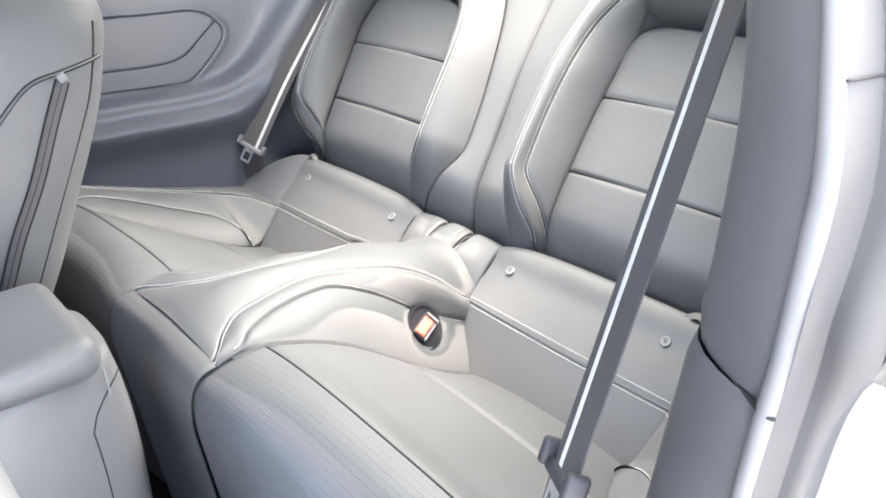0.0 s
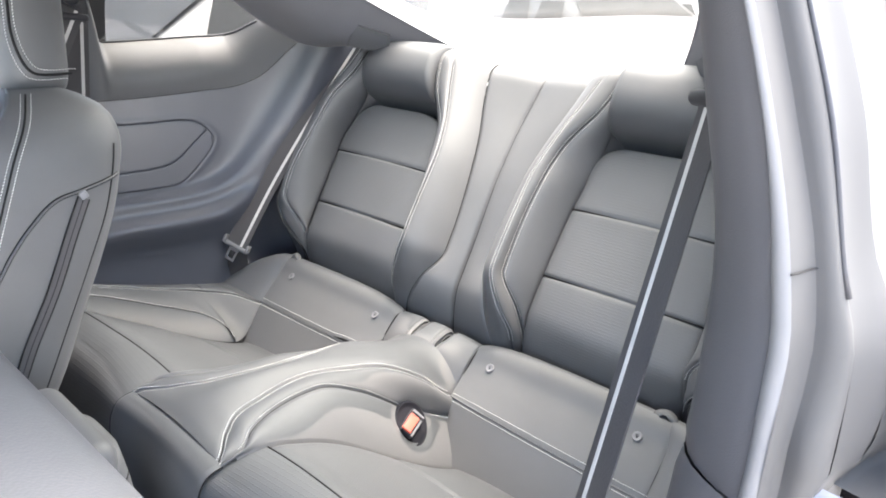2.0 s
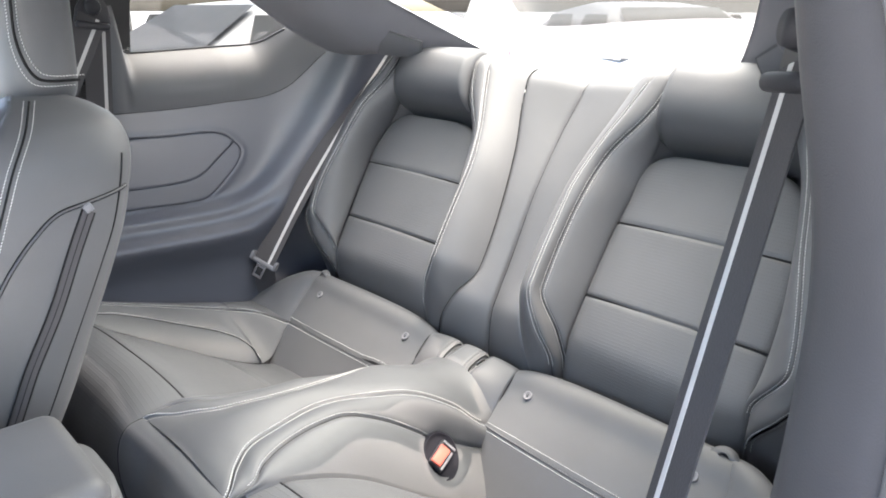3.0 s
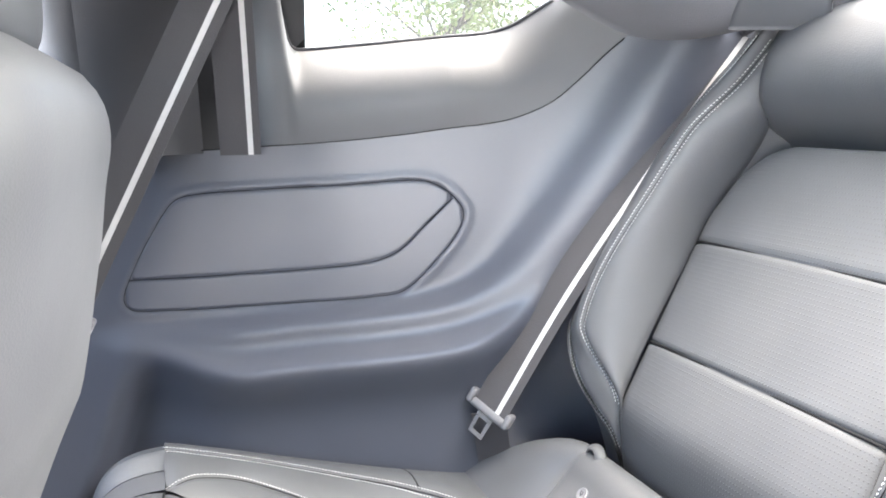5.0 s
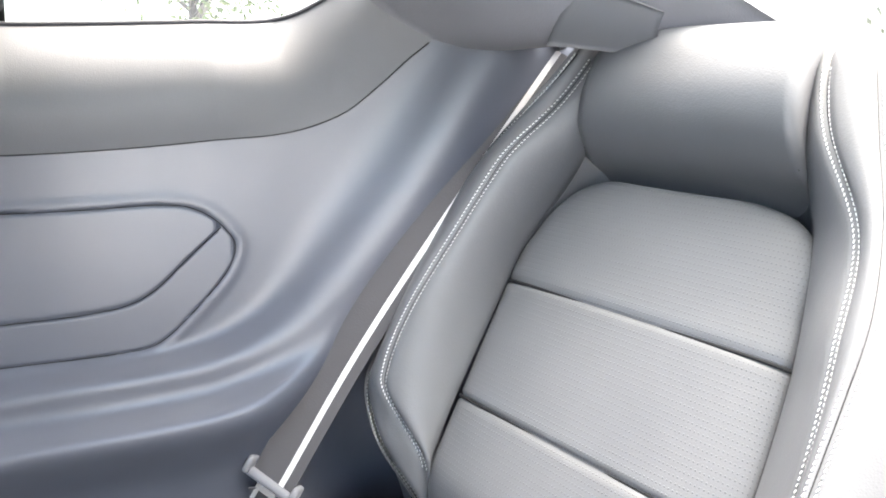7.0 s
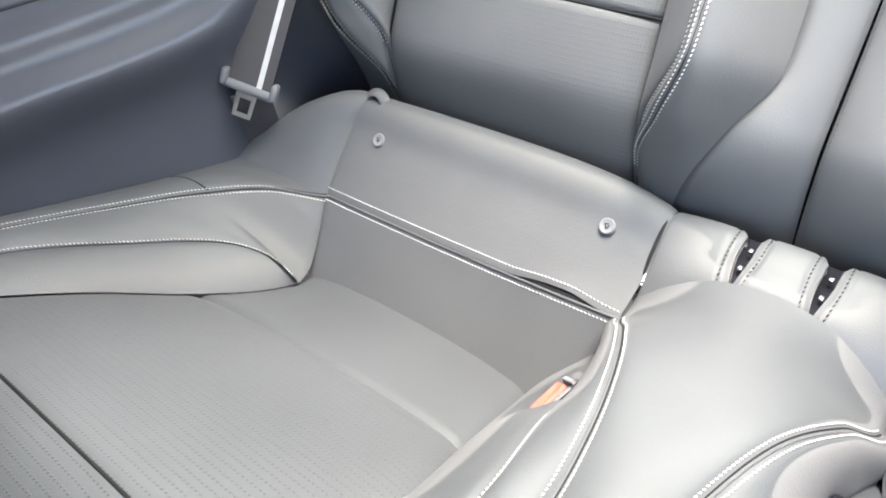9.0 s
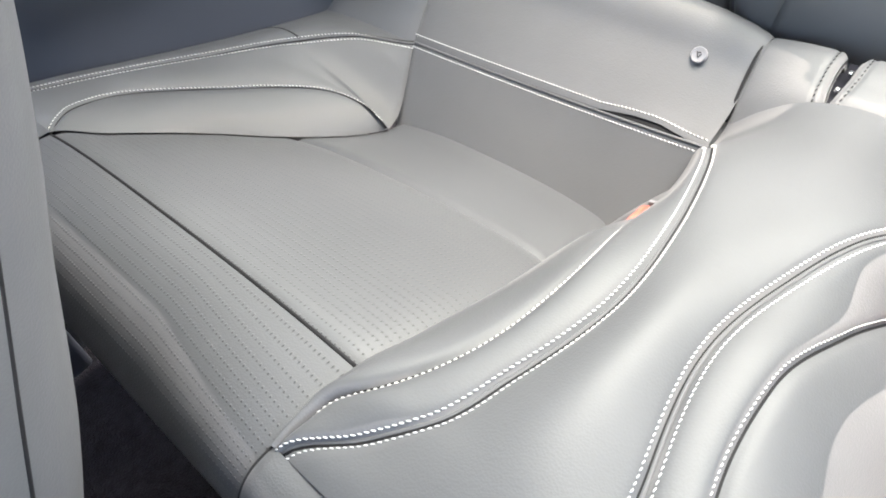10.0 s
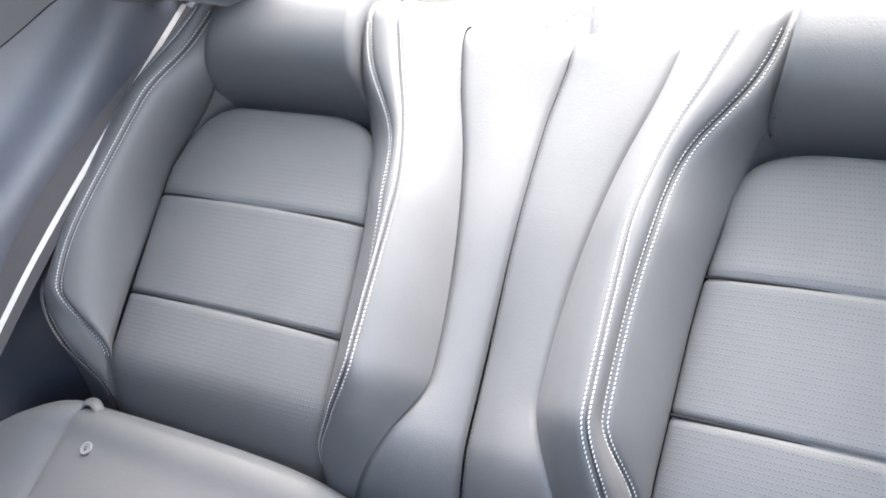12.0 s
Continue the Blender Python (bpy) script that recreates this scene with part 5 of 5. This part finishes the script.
    # headrest
    a = np.linspace(0, 2 * np.pi, 60, endpoint=False)
    loops = []
    hz = np.linspace(0, 1, 34)
    for k in hz:
        zz_ = 0.952 + 0.205 * k
        grow = (1 - (2 * k - 1) ** 8) ** 0.5 * 0.25 + 0.75
        yc = 0.118 + 0.01 * k
        ry = 0.052 * grow
        rx = (0.118 - 0.012 * k) * grow
        c, s = np.cos(a), np.sin(a)
        loops.append(np.stack([-0.345 + rx * np.sign(c) * np.abs(c) ** 0.6, yc + ry * np.sign(s) * np.abs(s) ** 0.6, np.full(60, zz_)], -1))
    V = np.array(loops)
    F = prism_faces(60, 34) + [tuple(range(60))[::-1], tuple(33 * 60 + i for i in range(60))]
    head = link_mesh("headrest", V.reshape(-1, 3), F, LEATHER, root)
    q = curve3([(-0.235, 0.098, 1.16), (-0.232, 0.0935, 1.075), (-0.230, 0.0916, 1.035), (-0.2285, 0.099, 1.0007), (-0.2275, 0.112, 0.985), (-0.2285, 0.158, 0.983)], 60)
    n = np.broadcast_to((1.0, -0.3, 0), q.shape)
    seam_line(q, n, head, 0.0018)
    stitching([(q + np.array([0.0, 0.006, 0.006]), n), (q + np.array([0.0, -0.006, -0.006]), n)], head)
    for x in (-0.39, -0.30):
        sweep("post", np.array([(x, 0.115, 0.90), (x, 0.115, 0.96)]), ring(0.006, 12), (0, -1, 0), CHROME, head)
    part("base_cushion", rounded_box((0.44, 0.46, 0.16), 0.05, (-0.345, -0.36, 0.36), Euler((0.12, 0, 0)).to_matrix()), LEATHER, root)
    part("rail_base", rounded_box((0.36, 0.44, 0.18), 0.02, (-0.345, -0.34, 0.20)), BLACK, root)
    return root


def driver_seat():
    root = thing("driver_seat", "grey leather driver seat folded forward, pale in the daylight", "car seat", (0.36, -0.4, 0.1), "front seats")
    # folded backrest: a thick rounded slab sloping forward
    s = np.linspace(0, 1, 40)
    a = np.linspace(0, 2 * np.pi, 64, endpoint=False)
    loops = []
    for k in s:
        x = 0.22 + 0.48 * k
        end = (1 - abs(2 * k - 1) ** 14) ** 0.5 * 0.35 + 0.65
        c, d = np.cos(a), np.sin(a)
        u = 0.30 * np.sign(c) * np.abs(c) ** 0.42
        w = 0.075 * np.sign(d) * np.abs(d) ** 0.55 * end
        tilt = 0.16
        yc, zc = -0.423, 0.874 + 0.005 * k
        loops.append(np.stack([np.full(64, x), yc + u * math.cos(tilt) - w * math.sin(tilt), zc + u * math.sin(tilt) * 0.2 + w * math.cos(tilt)], -1))
    V = np.array(loops)
    F = prism_faces(64, 40) + [tuple(range(64))[::-1], tuple(39 * 64 + i for i in range(64))]
    link_mesh("backrest", V.reshape(-1, 3), F, LEATHER, root)
    q = np.stack([0.23 + 0.46 * s, -0.188 + 0 * s, 0.9535 + 0.005 * s], -1)
    n = np.broadcast_to((0, 0, 1.0), q.shape)
    seam_line(q, n, root, 0.0015)
    part("base_cushion", rounded_box((0.46, 0.46, 0.16), 0.05, (0.355, -0.46, 0.36), Euler((0.12, 0, 0)).to_matrix()), LEATHER, root)
    part("rail_base", rounded_box((0.36, 0.44, 0.18), 0.02, (0.355, -0.44, 0.20)), BLACK, root)
    return root


def console():
    root = thing("centre_console", "centre console with padded leather armrest lid", "console", (0, -0.2, 0.1))
    def block(name, x0, x1, y0, y1, z0, z1, power, mat_, taper=0.0):
        a = np.linspace(0, 2 * np.pi, 240, endpoint=False)
        loops = []
        ks = np.linspace(0, 1, 30)
        for k in ks:
            g = 1 - 0.16 * (max(0, k - 0.55) / 0.45) ** 3 - taper * (1 - k)
            c, d = np.cos(a), np.sin(a)
            loops.append(np.stack([0.5 * (x0 + x1) + 0.5 * (x1 - x0) * g * np.sign(c) * np.abs(c) ** power, 0.5 * (y0 + y1) + 0.5 * (y1 - y0) * (1 - 0.25 * (1 - g)) * np.sign(d) * np.abs(d) ** power, np.full(240, z0 + (z1 - z0) * k)], -1))
        V = np.array(loops)
        for k in (0.7, 0.3):
            c0 = V[29].mean(0)
            extra = c0 + (V[29] - c0) * k + np.array([0, 0, 0.004 * (1 - k)])
            V = np.concatenate([V, extra[None]])
        F = prism_faces(240, 32) + [tuple(range(240))[::-1], tuple(31 * 240 + i for i in range(240))]
        return link_mesh(name, V.reshape(-1, 3), F, mat_, root)
    body = block("body", -0.085, 0.142, -0.75, 0.062, 0.12, 0.594, 0.45, LEATHER, 0.12)
    part("armrest_lid", rounded_box((0.190, 0.388, 0.050), 0.021, (0.030, -0.166, 0.607), None, 6), LEATHER, root)
    part("pull_tab", rounded_box((0.0018, 0.0018, 0.036), 0.0006, (0.104, 0.028, 0.566)), GUIDE, root, "thin pale pull tab")
    # outline of the pocket panel on the rounded rear corner
    aa = np.concatenate([np.linspace(1.35, 0.86, 16), np.full(30, 0.80)])
    kk = np.concatenate([0.925 - 0.05 * np.linspace(0, 1, 16) ** 3, np.linspace(0.84, 0.25, 30)])
    g = 1 - 0.16 * (np.maximum(0, kk - 0.55) / 0.45) ** 3 - 0.12 * (1 - kk)
    q = np.stack([0.0285 + 0.1135 * g * np.cos(aa) ** 0.45, -0.344 + 0.406 * (1 - 0.25 * (1 - g)) * np.sin(aa) ** 0.45, 0.12 + 0.476 * kk], -1)
    seam_line(q, np.broadcast_to((0.7, 0.7, 0), q.shape), body, 0.0012)
    return root


def shell_sides():
    """Plain walls that close the cabin: far door, firewall, sills, boot bulkhead."""
    wall_slab("wall_door_far", (-0.80, -1.30, 0.05), (-0.745, 0.10, 0.86), TRIM, "dark plastic lining of the closed passenger door")
    wall_slab("wall_front", (-0.80, -1.36, 0.05), (0.80, -1.28, 0.88), TRIM, "dark dashboard wall at the front")
    wall_slab("sill_near", (0.68, -1.30, 0.02), (0.80, 0.12, 0.20), PAINT, "painted door sill of the open doorway", 0.02)
    wall_slab("wall_boot", (-0.70, 1.06, 0.05), (0.70, 1.10, 0.93), CARPET, "carpeted boot bulkhead")
    wall_slab("roof_rail_far", (-0.70, -0.75, 1.215), (-0.56, 0.50, 1.27), LINER, "dark lining of the passenger-side roof rail", 0.02)
    wall_slab("roof_rail_near", (0.56, -0.75, 1.215), (0.70, 0.50, 1.27), LINER, "dark lining of the driver-side roof rail", 0.02)
    wall_slab("wall_quarter_far", (-0.84, 0.05, -0.05), (-0.80, 1.35, 0.92), PAINT, "painted outer skin of the passenger-side rear quarter")
    wall_slab("wall_quarter_near", (0.80, 0.30, -0.05), (0.84, 1.35, 0.92), PAINT, "painted outer skin of the driver-side rear quarter")


# ---- outside ----
def parked_car(at, heading, colour, label):
    """A saloon: lofted body with glasshouse, windows, lamps and wheels."""
    root = thing("parked_car", label, "car", at, "parked cars")
    m = Matrix.Translation(at) @ Matrix.Rotation(heading, 4, "Z")
    paint = material("parked_car_paint", colour, 0.45, coat=0.1, mottle=0.04, spec=0.3)
    dark = material("tinted_glass", (0.10, 0.10, 0.10), 0.5, mottle=0.05, spec=0.2)
    def put(ob):
        ob.data.transform(m)
        return ob
    L, W = 4.7, 1.84
    st = [(0.0, 0.30, 0.70, 0.62), (0.05, 0.24, 0.80, 0.78), (0.25, 0.20, 0.88, 0.92), (1.0, 0.18, 0.96, 1.0), (1.6, 0.18, 1.0, 1.0), (3.2, 0.18, 1.02, 1.0), (4.1, 0.20, 1.02, 0.98), (4.55, 0.26, 0.98, 0.90), (4.68, 0.34, 0.84, 0.78), (4.7, 0.45, 0.72, 0.70)]
    x = np.linspace(0, L, 50)
    zb, zt, wd = (np.interp(x, [s[0] for s in st], [s[i] for s in st]) for i in (1, 2, 3))
    a = np.linspace(0, 2 * np.pi, 40, endpoint=False)
    V = np.stack([np.stack([np.full(40, xi - L / 2), 0.5 * W * w * np.sign(np.cos(a)) * np.abs(np.cos(a)) ** 0.45, 0.5 * (b + t) + 0.5 * (t - b) * np.sign(np.sin(a)) * np.abs(np.sin(a)) ** 0.6], -1) for xi, b, t, w in zip(x, zb, zt, wd)])
    F = prism_faces(40, 50) + [tuple(range(40))[::-1], tuple(49 * 40 + i for i in range(40))]
    put(link_mesh("body", V.reshape(-1, 3), F, paint, root))
    gx = np.linspace(-0.95, 1.75, 30)
    roof_z = np.interp(gx, [-0.95, -0.2, 0.4, 1.0, 1.75], [0.98, 1.40, 1.45, 1.38, 1.0])
    V = []
    for xi, t in zip(gx, roof_z):
        k = (t - 0.98) / 0.47
        half = 0.80 - 0.20 * np.array([0, 0.85, 1.0, 1.0, 1.0, 0.85, 0]) * k
        yy = np.array([-1, -1, -0.75, 0, 0.75, 1, 1]) * half
        zz_ = 0.94 + (t - 0.94) * np.array([0, 0.90, 0.98, 1.0, 0.98, 0.90, 0])
        V.append(np.stack([np.full(7, xi), yy, zz_], -1))
    V = np.array(V)
    put(link_mesh("roof", V.reshape(-1, 3), grid_faces(30, 7), paint, root))
    for y, sgn in ((0.735, 1), (-0.735, -1)):
        for x0, x1 in ((-0.55, 0.22), (0.30, 1.15)):
            bm = bmesh.new()
            vs = [bm.verts.new(p) for p in ((x0, y + 0.045 * sgn, 1.02), (x1, y + 0.045 * sgn, 1.02), (x1 - 0.1, y - 0.045 * sgn, 1.32), (x0 + 0.15, y - 0.045 * sgn, 1.32))]
            f = bm.faces.new(vs)
            bmesh.ops.solidify(bm, geom=[f], thickness=0.015)
            put(part("side_window", bm, dark, root, "dark side window", False))
    for x0, x1, z0, z1 in ((-0.93, -0.28, 1.02, 1.385), (1.70, 1.10, 1.04, 1.37)):
        bm = bmesh.new()
        vs = [bm.verts.new(p) for p in ((x0 - 0.0, -0.66, z0), (x0, 0.66, z0), (x1, 0.52, z1), (x1, -0.52, z1))]
        f = bm.faces.new(vs)
        bmesh.ops.solidify(bm, geom=[f], thickness=0.02)
        put(part("windscreen", bm, dark, root, "dark windscreen", False))
    for x0 in (-1.42, 1.38):
        for y in (-0.83, 0.83):
            bm = bmesh.new()
            bmesh.ops.create_cone(bm, cap_ends=True, segments=32, radius1=0.33, radius2=0.33, depth=0.22, matrix=Matrix.Translation((x0, y, 0.33)) @ Matrix.Rotation(math.pi / 2, 4, "X"))
            wheel = put(part("wheel", bm, BLACK, root))
            bm = bmesh.new()
            bmesh.ops.create_cone(bm, cap_ends=True, segments=24, radius1=0.21, radius2=0.19, depth=0.03, matrix=Matrix.Translation((x0, y + math.copysign(0.11, y), 0.33)) @ Matrix.Rotation(math.pi / 2, 4, "X"))
            put(part("rim", bm, CHROME, wheel, "silver wheel rim"))
    for y in (-0.62, 0.62):
        put(part("headlamp", rounded_box((0.18, 0.34, 0.12), 0.04, (-2.22, y, 0.70)), CHROME, root, "clear headlamp"))
        put(part("tail_lamp", rounded_box((0.10, 0.36, 0.14), 0.03, (2.27, y, 0.80)), material("lamp_red", (0.35, 0.05, 0.05), 0.25), root, "red tail lamp"))
    put(part("grille", rounded_box((0.05, 0.9, 0.16), 0.02, (-2.30, 0, 0.52)), BLACK, root, "dark grille"))
    return root


def tree(at, height, seed, label):
    rnd = random.Random(seed)
    root = thing("tree", label, "tree", at, "roadside trees")
    base = Vector(at)
    verts, faces = [], []
    def limb(a, b, r0, r1):
        a, b = Vector(a), Vector(b)
        d = (b - a).normalized()
        x = d.orthogonal().normalized()
        y = d.cross(x)
        o = len(verts)
        for c, r in ((a, r0), (b, r1)):
            for i in range(7):
                q = 2 * math.pi * i / 7
                verts.append(c + (x * math.cos(q) + y * math.sin(q)) * r)
        faces.extend((o + i, o + (i + 1) % 7, o + 7 + (i + 1) % 7, o + 7 + i) for i in range(7))
    limb(base, base + Vector((0, 0, height * 0.45)), 0.16, 0.11)
    tips = []
    for i in range(9):
        q = rnd.uniform(0, 6.28)
        start = base + Vector((0, 0, height * rnd.uniform(0.3, 0.45)))
        end = start + Vector((math.cos(q), math.sin(q), rnd.uniform(0.5, 1.3))) * height * rnd.uniform(0.2, 0.34)
        limb(start, end, 0.06, 0.02)
        tips += [start.lerp(end, k) for k in (0.5, 0.75, 1.0)]
    link_mesh("trunk", verts, faces, material("bark", (0.06, 0.055, 0.05), 0.9), root)
    verts, faces = [], []
    for i in range(2600):
        c = rnd.choice(tips) + Vector((rnd.gauss(0, 1), rnd.gauss(0, 1), rnd.gauss(0, 0.8))) * height * 0.09
        d = Vector((rnd.uniform(-1, 1), rnd.uniform(-1, 1), rnd.uniform(-1, 1))).normalized() * rnd.uniform(0.06, 0.13)
        e = d.orthogonal().normalized() * d.length * 0.5
        o = len(verts)
        verts += [c - d, c + e, c + d, c - e]
        faces.append((o, o + 1, o + 2, o + 3))
    link_mesh("crown", verts, faces, material("leaves", (0.10, 0.13, 0.05), 0.7, mottle=0.4, blotch=2), root, smooth=False)


def outside():
    r = np.concatenate([[0], np.geomspace(2, 900, 24)])
    a = np.linspace(0, 2 * np.pi, 49)
    P = np.stack([np.outer(r, np.cos(a)), np.outer(r, np.sin(a)), np.full((len(r), 49), -0.28)], -1)
    ob = sheet("ground", P, CONCRETE, None, (0, 0, 1), "pale sunlit concrete parking ground")
    tagged(ob, category="ground", kind="structure")


# ---- the place ----
outside()
floor()
roof()
shelf()
shell_sides()
quarter_trim(-1)
quarter_trim(1)
pillar_c(-1)
pillar_c(1)
pillar_b(1, "grey plastic middle pillar with pale seal and painted door frame")
pillar_b(-1, "dark plastic middle pillar beside the front passenger seat")
backrest(-1, "passenger-side rear backrest in grey perforated leather with pale stitching")
backrest(1, "driver-side rear backrest in grey perforated leather with pale stitching")
rear_cushion(-1, "passenger-side rear bucket cushion in grey perforated leather")
rear_cushion(1, "driver-side rear bucket cushion in grey perforated leather")
seat_riser(-1, "passenger-side leather riser panel with two small anchor buttons")
seat_riser(1, "driver-side leather riser panel with two small anchor buttons")
centre_hump()
hinge_covers()
buckle((0.1085, 0.475, 0.4435), axes((-0.25, 0.85, 0.3), (0.70, 0.0, 0.70)), axes((0.31, 0.72, -0.62), (0.78, 0.18, 0.6)), "black belt buckle with coral red button, sunk in the hump")
buckle((-0.1000, 0.478, 0.4390), axes((0.25, 0.85, 0.3), (-0.70, 0.0, 0.70)), axes((-0.31, 0.72, -0.62), (-0.78, 0.18, 0.6)), "black belt buckle with red button beside the passenger-side cushion")
rear_belt()
front_belt(-1, "dark front passenger belt with pale stripe hanging from the passenger-side pillar", (-0.610, 0.308, 1.056), (-0.606, 0.122, 0.708), (1.0, -0.12, 0.1))
front_belt(1, "dark driver belt with pale stripe hanging from the driver-side pillar", (-0.602, 0.322, 1.040), (-0.614, 0.152, 0.700), (0.656, -0.675, 0.338))
passenger_seat()
driver_seat()
console()
parked_car((-3.4, 6.6, -0.28), radians(150), (0.24, 0.24, 0.24), "pale saloon parked behind, washed out by daylight")
parked_car((-0.4, 9.2, -0.28), radians(165), (0.20, 0.20, 0.20), "silver saloon parked further back, washed out by daylight")
parked_car((-4.3, 2.6, -0.28), radians(95), (0.24, 0.24, 0.24), "pale saloon parked beside, washed out by daylight")
parked_car((3.6, 9.5, -0.28), radians(170), (0.20, 0.20, 0.20), "grey saloon parked further along the lot")
tree((-5.5, 22, -0.28), 7.0, 3, "leafy roadside tree beyond the parked cars")
tree((2.5, 26, -0.28), 8.0, 5, "tall leafy roadside tree beyond the parked cars")
tree((-20, 7.5, -0.28), 8.0, 8, "leafy tree beside the parking ground")
